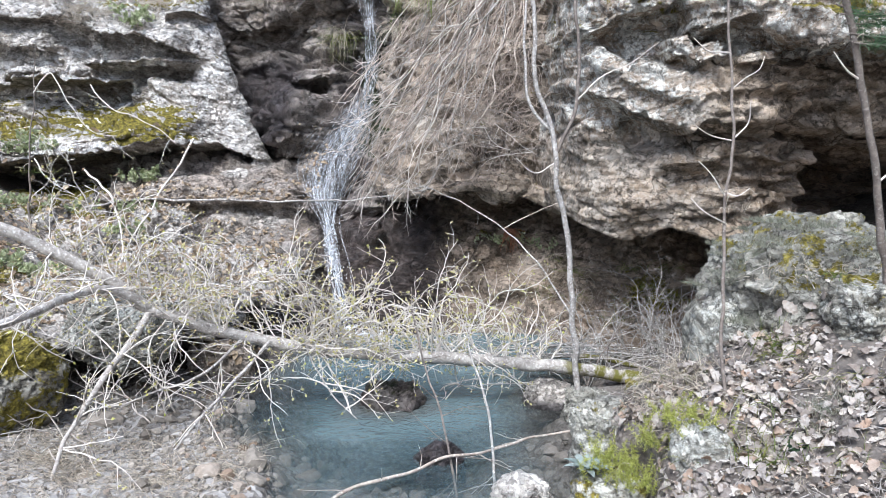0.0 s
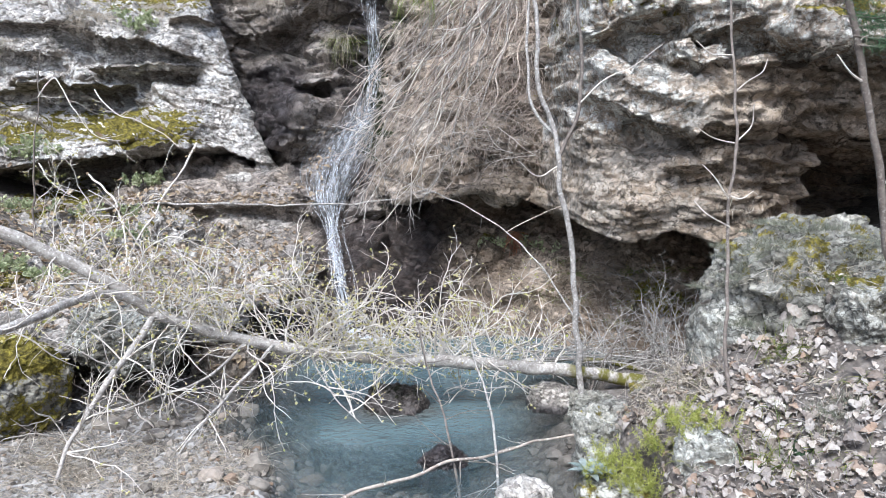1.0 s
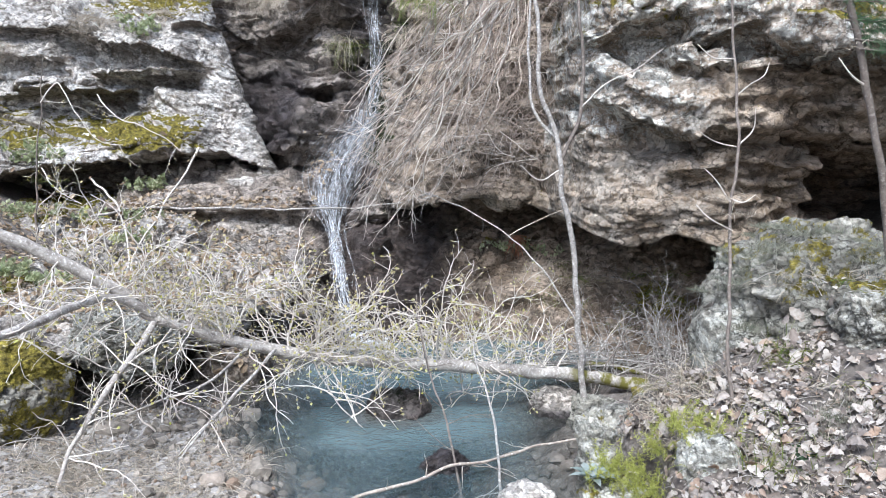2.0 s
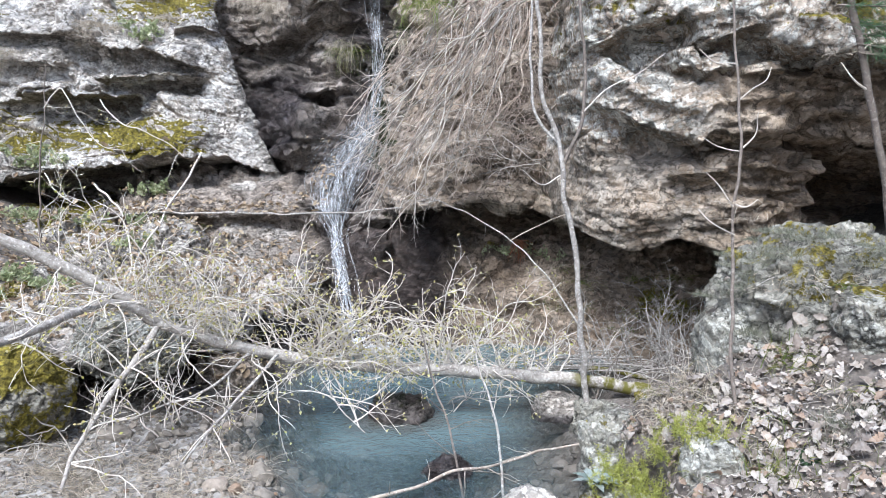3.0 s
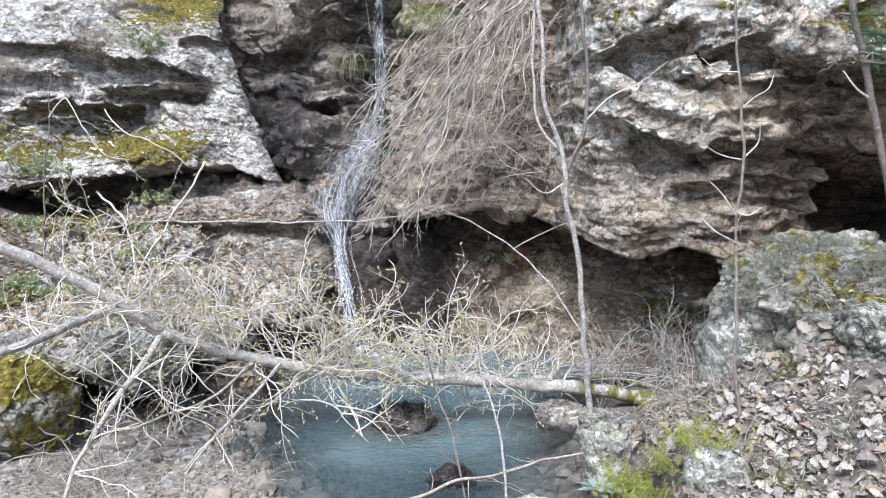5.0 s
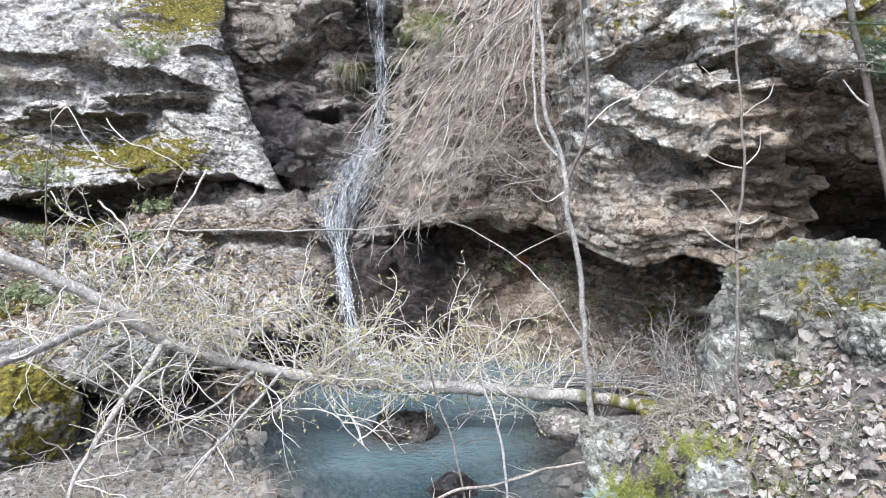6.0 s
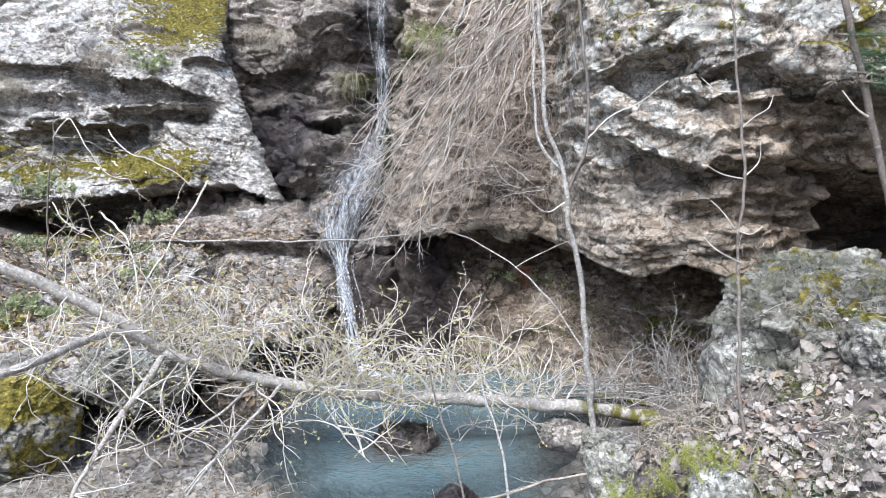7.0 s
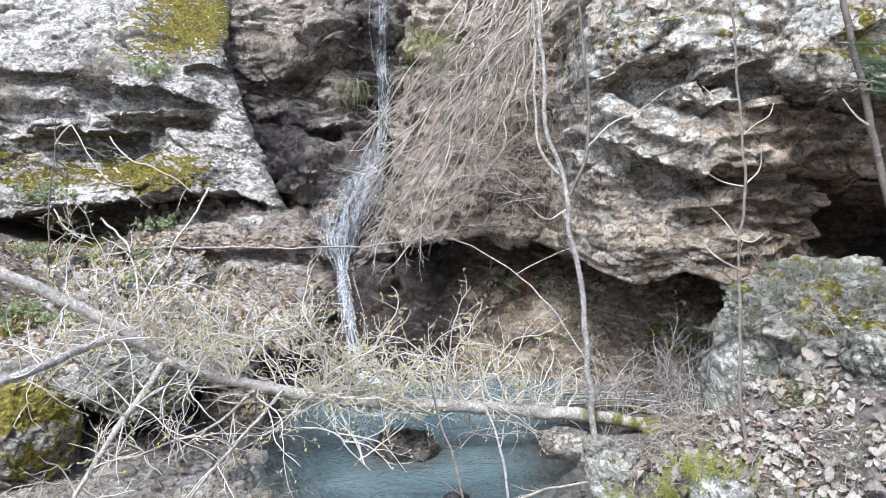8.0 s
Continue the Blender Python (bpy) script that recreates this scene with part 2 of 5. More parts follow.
def rock_material(name, pale=(0.54, 0.505, 0.46), mid=(0.35, 0.315, 0.275), dark=(0.10, 0.088, 0.078), brown=(0.23, 0.175, 0.125), lichen=(0.72, 0.72, 0.70), deep=0.017, mosses=((0.05, 0.045, 0.012), (0.18, 0.15, 0.028), (0.42, 0.36, 0.065))):
    n = Nodes(name)
    big = n.noise(1.6, 6, 0.65, warp=0.8)
    col = n.ramp(big, (0.37, dark), (0.44, mid), (0.53, mid), (0.62, pale))
    streak = n.noise(1.0, 7, 0.7, vec=n.scaled(8, 8, 15), warp=0.5)
    col = n.mix(n.math("MULTIPLY", n.ramp(streak, (0.48, 0.0), (0.58, 1.0)), 0.45), col, pale)
    col = n.mix(n.math("MULTIPLY", n.ramp(n.noise(15, 7, 0.75, warp=0.3), (0.41, 1.0), (0.47, 0.0)), 0.65), col, dark)
    patch = n.ramp(n.noise(4.2, 6, 0.7, warp=0.8), (0.46, 0.0), (0.50, 1.0))
    col = n.mix(n.math("MULTIPLY", patch, 0.2), col, n.mix(0.55, pale, lichen))
    seam = n.ramp(n.noise(1.0, 6, 0.7, vec=n.scaled(2.5, 2.5, 9), warp=0.5), (0.36, 1.0), (0.42, 0.0))
    col = n.mix(n.math("MULTIPLY", seam, 0.7), col, n.mix(0.35, dark, brown))
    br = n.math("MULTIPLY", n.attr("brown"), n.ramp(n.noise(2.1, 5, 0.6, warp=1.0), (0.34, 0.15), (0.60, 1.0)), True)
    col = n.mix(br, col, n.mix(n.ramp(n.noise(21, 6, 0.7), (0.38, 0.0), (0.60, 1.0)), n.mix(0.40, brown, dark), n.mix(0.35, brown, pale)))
    blot = n.ramp(n.noise(6.0, 8, 0.70, warp=0.4), (0.505, 0.0), (0.525, 1.0))
    speck = n.ramp(n.noise(34, 4, 0.65), (0.54, 0.0), (0.57, 1.0))
    li = n.math("MULTIPLY", n.attr("lichen"), n.math("MAXIMUM", blot, n.math("MULTIPLY", speck, 0.8)), True)
    col = n.mix(n.math("MULTIPLY", li, 0.9), col, n.mix(n.ramp(n.noise(80, 3), (0.40, 0.0), (0.60, 1.0)), n.mix(0.5, lichen, mid), lichen))
    bent = n.node("VectorMath", 0, {"operation": "ADD"}, i0=n.scaled(1, 1, 1.7), i1=n.node("VectorMath", 0, {"operation": "SCALE"}, i0=n.noise(6, 6, 0.70, out=1), Scale=0.28))
    lump, chip = n.node("SeparateColor", 0, i0=n.voronoi(6.5, "F1", 1, bent)), n.node("SeparateColor", 0, i0=n.voronoi(21, "F1", 1, bent))
    col = n.mix(1.0, col, n.ramp(lump, (0.0, 0.70), (0.5, 1.0), (1.0, 1.28)), "MULTIPLY")
    col = n.mix(1.0, col, n.ramp(chip, (0.0, 0.58), (0.35, 1.0), (1.0, 1.25)), "MULTIPLY")
    open_joint = n.ramp(n.noise(3.1, 3), (0.44, 0.0), (0.56, 1.0))
    joint = n.math("MULTIPLY", n.ramp(n.voronoi(6.5, "DISTANCE_TO_EDGE", vec=bent), (0.0, 1.0), (0.045, 0.0)), n.math("ADD", n.math("MULTIPLY", open_joint, 0.85), 0.15))
    hair = n.math("MULTIPLY", n.ramp(n.voronoi(21, "DISTANCE_TO_EDGE", vec=bent), (0.0, 1.0), (0.07, 0.0)), n.ramp(n.noise(5.3, 3), (0.42, 0.15), (0.58, 1.0)))
    col = n.mix(n.math("MAXIMUM", n.math("MULTIPLY", joint, 0.8), n.math("MULTIPLY", hair, 0.5)), col, n.mix(0.5, dark, (0.02, 0.018, 0.016)))
    pits = n.ramp(n.noise(27, 3, 0.5, warp=0.4), (0.33, 1.0), (0.385, 0.0))
    col = n.mix(n.math("MULTIPLY", pits, 0.6), col, n.mix(0.6, dark, (0.02, 0.018, 0.016)))
    moss_edge = n.math("ADD", n.attr("moss"), n.math("MULTIPLY", n.math("SUBTRACT", n.noise(9, 6, 0.72), 0.5), 1.7))
    moss = n.ramp(moss_edge, (0.44, 0.0), (0.54, 1.0))
    moss_col = n.ramp(n.noise(30, 5, 0.72), (0.34, mosses[0]), (0.50, mosses[1]), (0.66, mosses[2]))
    col = n.mix(moss, col, moss_col)
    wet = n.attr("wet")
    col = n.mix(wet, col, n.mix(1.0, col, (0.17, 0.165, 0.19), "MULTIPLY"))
    crack = n.ramp(n.voronoi(13, "DISTANCE_TO_EDGE", vec=n.node("VectorMath", 0, {"operation": "ADD"}, i0=n.place, i1=n.node("VectorMath", 0, {"operation": "SCALE"}, i0=n.noise(9, 4, 0.6, out=1), Scale=0.14))), (0.0, 0.0), (0.05, 1.0))
    h = n.math("ADD", n.math("MULTIPLY", n.noise(55, 8, 0.75), 0.6), n.math("MULTIPLY", crack, 0.12))
    h = n.math("ADD", h, n.math("SUBTRACT", n.math("ADD", n.math("MULTIPLY", lump, 1.2), n.math("MULTIPLY", chip, 0.7)), n.math("MAXIMUM", joint, n.math("MULTIPLY", hair, 0.6))))
    h = n.math("ADD", h, n.math("MULTIPLY", n.math("MULTIPLY", moss, n.noise(120, 3, 0.7)), 0.8))
    rough = n.ramp(wet, (0.0, 0.9), (1.0, 0.32))
    return n.done(col, rough, n.relief(h, 0.9, deep), Specular_IOR_Level=0.35)


M_ROCK = rock_material("limestone", (0.64, 0.605, 0.55), (0.455, 0.42, 0.375), (0.16, 0.138, 0.12), lichen=(0.86, 0.86, 0.83))
M_WARM = rock_material("weathered_limestone", (0.62, 0.55, 0.47), (0.42, 0.345, 0.27), (0.12, 0.094, 0.07), (0.36, 0.265, 0.17), (0.72, 0.735, 0.69))
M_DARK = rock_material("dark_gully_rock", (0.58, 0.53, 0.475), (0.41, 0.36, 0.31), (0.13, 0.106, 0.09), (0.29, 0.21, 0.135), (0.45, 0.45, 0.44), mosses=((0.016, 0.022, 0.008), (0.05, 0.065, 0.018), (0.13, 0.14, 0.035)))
M_GREY = rock_material("lichened_boulder", (0.40, 0.39, 0.335), (0.25, 0.24, 0.20), (0.09, 0.083, 0.07), (0.19, 0.155, 0.11), (0.58, 0.59, 0.54), 0.010)
M_EARTH = rock_material("bank_earth", (0.50, 0.42, 0.34), (0.32, 0.255, 0.195), (0.11, 0.085, 0.066), (0.34, 0.25, 0.165), (0.4, 0.4, 0.38))


def soil_material():
    n = Nodes("soil_and_gravel")
    grav = n.voronoi(34, "F1", 1)
    peb = n.ramp(n.node("SeparateColor", 0, i0=grav), (0.0, (0.16, 0.145, 0.125)), (0.5, (0.27, 0.255, 0.235)), (1.0, (0.46, 0.445, 0.42)))
    soil = n.ramp(n.noise(9, 6, 0.7), (0.3, (0.05, 0.043, 0.037)), (0.5, (0.15, 0.132, 0.115)), (0.72, (0.30, 0.275, 0.25)))
    litter = n.ramp(n.voronoi(46, "F1", 0), (0.0, (0.34, 0.305, 0.275)), (0.6, (0.10, 0.085, 0.073)))
    soil = n.mix(n.ramp(n.noise(5, 4), (0.42, 0.0), (0.58, 1.0)), soil, litter)
    col = n.mix(n.attr("gravel"), soil, peb)
    moss = n.ramp(n.math("ADD", n.attr("moss"), n.math("MULTIPLY", n.math("SUBTRACT", n.noise(8, 5, 0.65), 0.5), 1.3)), (0.42, 0.0), (0.58, 1.0))
    col = n.mix(moss, col, n.ramp(n.noise(24, 4, 0.7), (0.3, (0.035, 0.04, 0.010)), (0.7, (0.16, 0.16, 0.03))))
    col = n.mix(n.attr("wet"), col, n.mix(1.0, col, (0.45, 0.43, 0.40), "MULTIPLY"))
    h = n.math("ADD", n.voronoi(34, "F1", 0), n.math("MULTIPLY", n.noise(60, 5, 0.7), 0.8))
    return n.done(col, 0.9, n.relief(h, 0.8, 0.015))


M_SOIL = soil_material()


def stone_material(name, shade=1.0):
    n = Nodes(name)
    r = n.node("ObjectInfo", 5)
    col = n.ramp(n.math("FRACT", n.math("ADD", n.math("MULTIPLY", r, 7.0), n.island)), (0.0, (0.17, 0.16, 0.145)), (0.45, (0.31, 0.295, 0.27)), (0.85, (0.45, 0.435, 0.41)), (1.0, (0.28, 0.20, 0.14)))
    col = n.mix(n.ramp(n.noise(30, 5, 0.7), (0.35, 0.8), (0.6, 0.0)), col, n.mix(0.55, col, (0.08, 0.07, 0.06)))
    col = n.mix(1.0, col, (shade, shade * 0.94, shade * 0.86), "MULTIPLY")
    return n.done(col, 0.75, n.relief(n.noise(70, 5, 0.7), 0.5, 0.008))


M_STONE = stone_material("bank_stone", 0.95)
M_BEDSTONE = stone_material("silted_bed_stone", 0.50)


def bark_material(name, light, dark, moss=0.0, spot=(0.75, 0.75, 0.72)):
    n = Nodes(name)
    col = n.ramp(n.noise(1.0, 6, 0.7, vec=n.scaled(24, 24, 24), warp=0.4), (0.32, dark), (0.50, n_mid(light, dark)), (0.66, light))
    col = n.mix(n.ramp(n.noise(70, 3), (0.56, 0.0), (0.66, 1.0)), col, n_mid(light, spot))
    if moss:
        up = n.node("SeparateXYZ", 0, i0=n.place)
        m = n.math("MULTIPLY", n.ramp(n.math("SUBTRACT", up, 0.15), (0.55, 0.0), (0.70, 1.0)), n.ramp(n.noise(14, 4), (0.44, 0.0), (0.56, 1.0)))
        col = n.mix(m, col, (0.13, 0.12, 0.02))
    return n.done(col, 0.85, n.relief(n.noise(1.0, 5, 0.7, vec=n.scaled(60, 60, 60)), 0.6, 0.006))


def n_mid(a, b):
    return tuple((x + y) / 2 for x, y in zip(a, b))


M_BARK = bark_material("pale_grey_bark", (0.56, 0.53, 0.48), (0.19, 0.165, 0.145), 1.0)
M_TWIG = bark_material("twig_bark", (0.80, 0.75, 0.68), (0.50, 0.45, 0.395))
M_DRY = bark_material("dry_root", (0.54, 0.47, 0.40), (0.24, 0.19, 0.155))
M_REDTWIG = bark_material("dark_twig_bark", (0.24, 0.205, 0.175), (0.10, 0.082, 0.07), spot=(0.32, 0.30, 0.27))


def leaf_material(name, *colors, soft=0.25):
    n = Nodes(name)
    r = n.math("FRACT", n.math("ADD", n.math("MULTIPLY", n.node("ObjectInfo", 5), 5.3), n.math("MULTIPLY", n.island, 3.1)))
    col = n.ramp(r, *[(k / (len(colors) - 1), c) for k, c in enumerate(colors)])
    col = n.mix(n.ramp(n.noise(55, 4, 0.7), (0.40, 0.5), (0.62, 0.0)), col, n.mix(1.0, col, (0.5, 0.42, 0.36), "MULTIPLY"))
    n.done(col, 0.7, n.relief(n.noise(90, 3), 0.4, 0.003))
    tr = n.node("BsdfTranslucent", 0, Color=col)
    n.t.links.new(n.node("MixShader", 0, i0=soft, i1=n.bsdf.outputs[0], i2=tr), n.out.inputs[0])
    return n.mat


M_OAK = leaf_material("dry_oak_leaf", (0.22, 0.18, 0.15), (0.54, 0.50, 0.44), (0.68, 0.64, 0.58), (0.46, 0.34, 0.25), (0.30, 0.27, 0.245), (0.70, 0.67, 0.63), (0.48, 0.44, 0.40), (0.26, 0.23, 0.21), (0.44, 0.41, 0.38))
M_OLDLEAF = leaf_material("old_brown_leaf", (0.38, 0.29, 0.19), (0.54, 0.44, 0.30), (0.27, 0.195, 0.13), (0.62, 0.53, 0.39), (0.44, 0.37, 0.28), (0.33, 0.24, 0.15))
M_BUD = leaf_material("opening_bud", (0.62, 0.60, 0.24), (0.70, 0.66, 0.38), (0.60, 0.52, 0.32), (0.52, 0.56, 0.14))
M_IVY = leaf_material("small_green_leaf", (0.34, 0.41, 0.22), (0.46, 0.53, 0.31), (0.60, 0.64, 0.44), soft=0.45)
M_STRAW = leaf_material("dry_grass", (0.50, 0.45, 0.36), (0.66, 0.61, 0.51), (0.38, 0.33, 0.26))
M_GRASS = leaf_material("green_grass", (0.10, 0.16, 0.03), (0.19, 0.25, 0.05), (0.34, 0.32, 0.12))
M_SPURGE = leaf_material("yellow_green_herb", (0.38, 0.43, 0.10), (0.52, 0.57, 0.15), (0.64, 0.66, 0.24), soft=0.45)
M_GLAUCOUS = leaf_material("blue_grey_leaf", (0.30, 0.37, 0.36), (0.40, 0.47, 0.45), (0.22, 0.29, 0.27))
M_HAIR = bark_material("brown_root_hair", (0.62, 0.52, 0.43), (0.32, 0.25, 0.205))
M_FUZZ = leaf_material("grey_green_fuzz", (0.16, 0.18, 0.13), (0.28, 0.30, 0.23), (0.38, 0.38, 0.31))
M_GREYBARK = bark_material("grey_bark", (0.50, 0.475, 0.44), (0.17, 0.15, 0.13))
M_PINE = leaf_material("pine_needle", (0.06, 0.13, 0.06), (0.10, 0.20, 0.09), (0.14, 0.26, 0.14))


def water_material():
    n = Nodes("milky_pool_water")
    col = n.ramp(n.noise(1.6, 3, 0.5, warp=0.5), (0.30, (0.096, 0.145, 0.158)), (0.70, (0.175, 0.245, 0.260)))
    # Silt brown; the same tint paints a dark reflection into the water.
    silt_and_reflection = n.ramp(n.math("ADD", n.attr("silt_and_reflection"), n.math("MULTIPLY", n.math("SUBTRACT", n.noise(5, 4, 0.6), 0.5), 0.7)), (0.35, 0.0), (0.85, 1.0))
    col = n.mix(n.math("MULTIPLY", silt_and_reflection, 0.75), col, (0.125, 0.112, 0.095))
    ripples = n.math("ADD", n.noise(8, 3, 0.55, vec=n.scaled(1.0, 1.5, 1.0), warp=1.6), n.math("MULTIPLY", n.noise(30, 2, 0.5, vec=n.scaled(1.0, 2.0, 1.0)), 0.35))
    n.done(col, 0.06, n.relief(ripples, 0.55, 0.05), IOR=1.33, Alpha=n.attr("murk"))
    return n.mat


def fall_material(name, cover, streak, lo=0.47, soft=0.13):
    n = Nodes(name)
    a = n.noise(1.0, 5, 0.7, vec=n.scaled(streak, streak, streak * 0.16), warp=0.5)
    b = n.noise(70, 3, 0.7)
    alpha = n.math("MULTIPLY", n.ramp(n.math("ADD", n.math("MULTIPLY", a, 0.75), n.math("MULTIPLY", b, 0.25)), (lo, 0.0), (lo + soft, 1.0)), cover)
    return n.done((0.82, 0.86, 0.90), 0.25, n.relief(a, 0.6, 0.02), Alpha=alpha, Specular_IOR_Level=0.5)


M_WATER = water_material()
M_FALL = fall_material("falling_water", 0.85, 60)
M_VEIL = fall_material("thin_water_film", 0.40, 40, 0.45, 0.26)
M_FOAM = fall_material("foam", 0.95, 40, 0.40)


# ---- ground: one sheet with the pool's bed, the banks and the hills ----
POOL_LEFT = ((0, 2.4, 3.13, 3.7, 4.25, 5.0, 6.06, 9), (-0.7, -0.75, -0.85, -1.15, -1.38, -1.40, -1.2, -1.2))
POOL_RIGHT = ((0, 2.4, 3.13, 3.9, 4.57, 5.1, 5.6, 9), (0.55, 0.64, 0.74, 0.80, 0.90, 1.25, 1.75, 1.75))


def ground_z(x, y):
    p = np.stack([x, y, x * 0], -1)
    wander = 0.10 * vnoise(p * 3.1, 3) + 0.04 * vnoise(p * 9, 4)
    left, right = curve(y, *POOL_LEFT) + wander, curve(y, *POOL_RIGHT) + wander
    inside = np.minimum(np.minimum(x - left, right - x), 6.6 + wander - y)
    bed = -0.03 - 0.55 * step(0.05, 0.9, inside) * step(3.1, 4.5, y) - 0.11 * step(0.0, 0.3, inside)
    bed = bed + (0.22 - bed) * step(2.75, 2.2, y)
    t = np.maximum(left - x, 0)
    bank_l = 0.035 * step(0, 0.15, t) + 0.05 * t + 0.40 * np.maximum(t - 0.55, 0) * step(4.0, 5.0, y)
    bank_l = bank_l - 0.28 * step(6.3, 7.2, y) * step(1.2, 2.2, t)
    bank_l = bank_l + 0.25 * step(2.6, 4.5, t) * step(4.2, 3.4, y) * 1.5
    u = np.maximum(x - right, 0)
    slope = 0.33 + (x - 0.67) * 0.40 + (np.clip(y, 1.2, 4) - 2.44) * 0.25
    slope = np.maximum(slope, 0.12) * step(0.0, 0.16, u)
    behind = 0.10 * step(0, 0.3, u) + 0.10 * u + 0.5 * np.maximum(x - 1.9, 0)
    bank_r = np.where(x > right, slope + (behind - slope) * step(3.02, 3.42, y), 0)
    z = np.where(inside > 0, bed, np.where(x < 0, bank_l, bank_r))
    z = np.where((inside <= 0) & (y > 6.5), np.maximum(z, 0.05), z)
    z = z + 5.2 * step(8.8, 11.5, y) * step(-9, -5, -np.abs(x) + 3)
    z = z + 3.5 * step(5.5, 12, np.abs(x)) + 0.25 * np.maximum(-y - 4, 0) * step(60, 20, -y)
    far = step(12, 60, np.hypot(x, y))
    z = z + far * 6 * (0.6 + vnoise(p * 0.02, 8))
    near = 1 - step(6, 14, np.hypot(x, y - 3))
    return z + near * (0.025 * fbm(p * 5, 4, 2) + 0.010 * fbm(p * 22, 3, 6))


def axis(lo, hi, fine, far):
    mid = np.arange(lo, hi, fine)
    grow = np.cumsum(fine * 1.16 ** np.arange(1, 80))
    grow = grow[grow < far]
    return np.concatenate([lo - grow[::-1], mid, hi + grow])


gx, gy = np.meshgrid(axis(-3.2, 2.6, 0.016, 160), axis(1.9, 6.3, 0.016, 160), indexing="ij")
gz = ground_z(gx, gy)
gp = np.stack([gx, gy, gz], -1)
gleft = curve(gy, *POOL_LEFT)
gravel = step(0.25, -0.1, gx) * step(4.9, 4.0, gy) + step(0.03, -0.05, gz)
gmoss = 0.32 * step(-2.2, -3.2, gx) * step(4.0, 5.0, gy)
ground = new("ground", mesh_of("ground", gp, grid_faces(*gx.shape), M_SOIL, True, {
    "gravel": np.clip(gravel, 0, 1).ravel(), "moss": gmoss.ravel(), "wet": step(0.06, -0.02, gz).ravel()}))
tagged(ground, "stony ground with gravel, soil and leaf litter round a pool", "ground", kind="structure")

# ---- water of the pool ----
wx, wy = np.meshgrid(np.arange(-2.0, 2.4, 0.03), np.arange(2.0, 6.9, 0.03), indexing="ij")
wp = np.stack([wx, wy, 0.0015 * fbm(np.stack([wx * 5, wy * 9, wx * 0], -1), 3, 44)], -1)
depth = np.maximum(-ground_z(wx, wy), 0)
# Brown silt round the boulder; at the right, a dark reflection painted in.
silt_and_reflection = bump(np.hypot((wx + 0.36) * 0.8, wy - 4.25), 0, 0.30) + 0.8 * step(0.05, 0.7, wx) * step(5.2, 4.4, wy)
murk = np.clip(0.10 + 0.87 * (1 - np.exp(-(depth / 0.31) ** 1.5)), 0, 0.97)
water = new("water", mesh_of("water", wp, grid_faces(*wx.shape), M_WATER, True, {"murk": murk.ravel(), "silt_and_reflection": silt_and_reflection.ravel()}))
tagged(water, "milky turquoise pool water, clear at its shallow edge", "water", kind="structure")


# ---- rock faces ----
def spread(x, y, z):
    return np.stack(np.broadcast_arrays(x, y, z), -1)


def paint_of(moss=0.0, lichen=0.0, brown=0.0, wet=0.0):
    """Fills in what a rock face's paint leaves out."""
    def made(q, n):
        out = {}
        for key, val in (("moss", moss), ("lichen", lichen), ("brown", brown), ("wet", wet)):
            out[key] = np.clip(np.broadcast_to(val(q, n) if callable(val) else val, q.shape[:2]), 0, 1)
        return out
    return made


def left_edge(z):
    return curve(z, (-0.2, 0.46, 1.19, 1.58, 2.22, 3.41, 4.8), (-1.15, -1.19, -1.77, -2.0, -2.31, -2.72, -3.05))


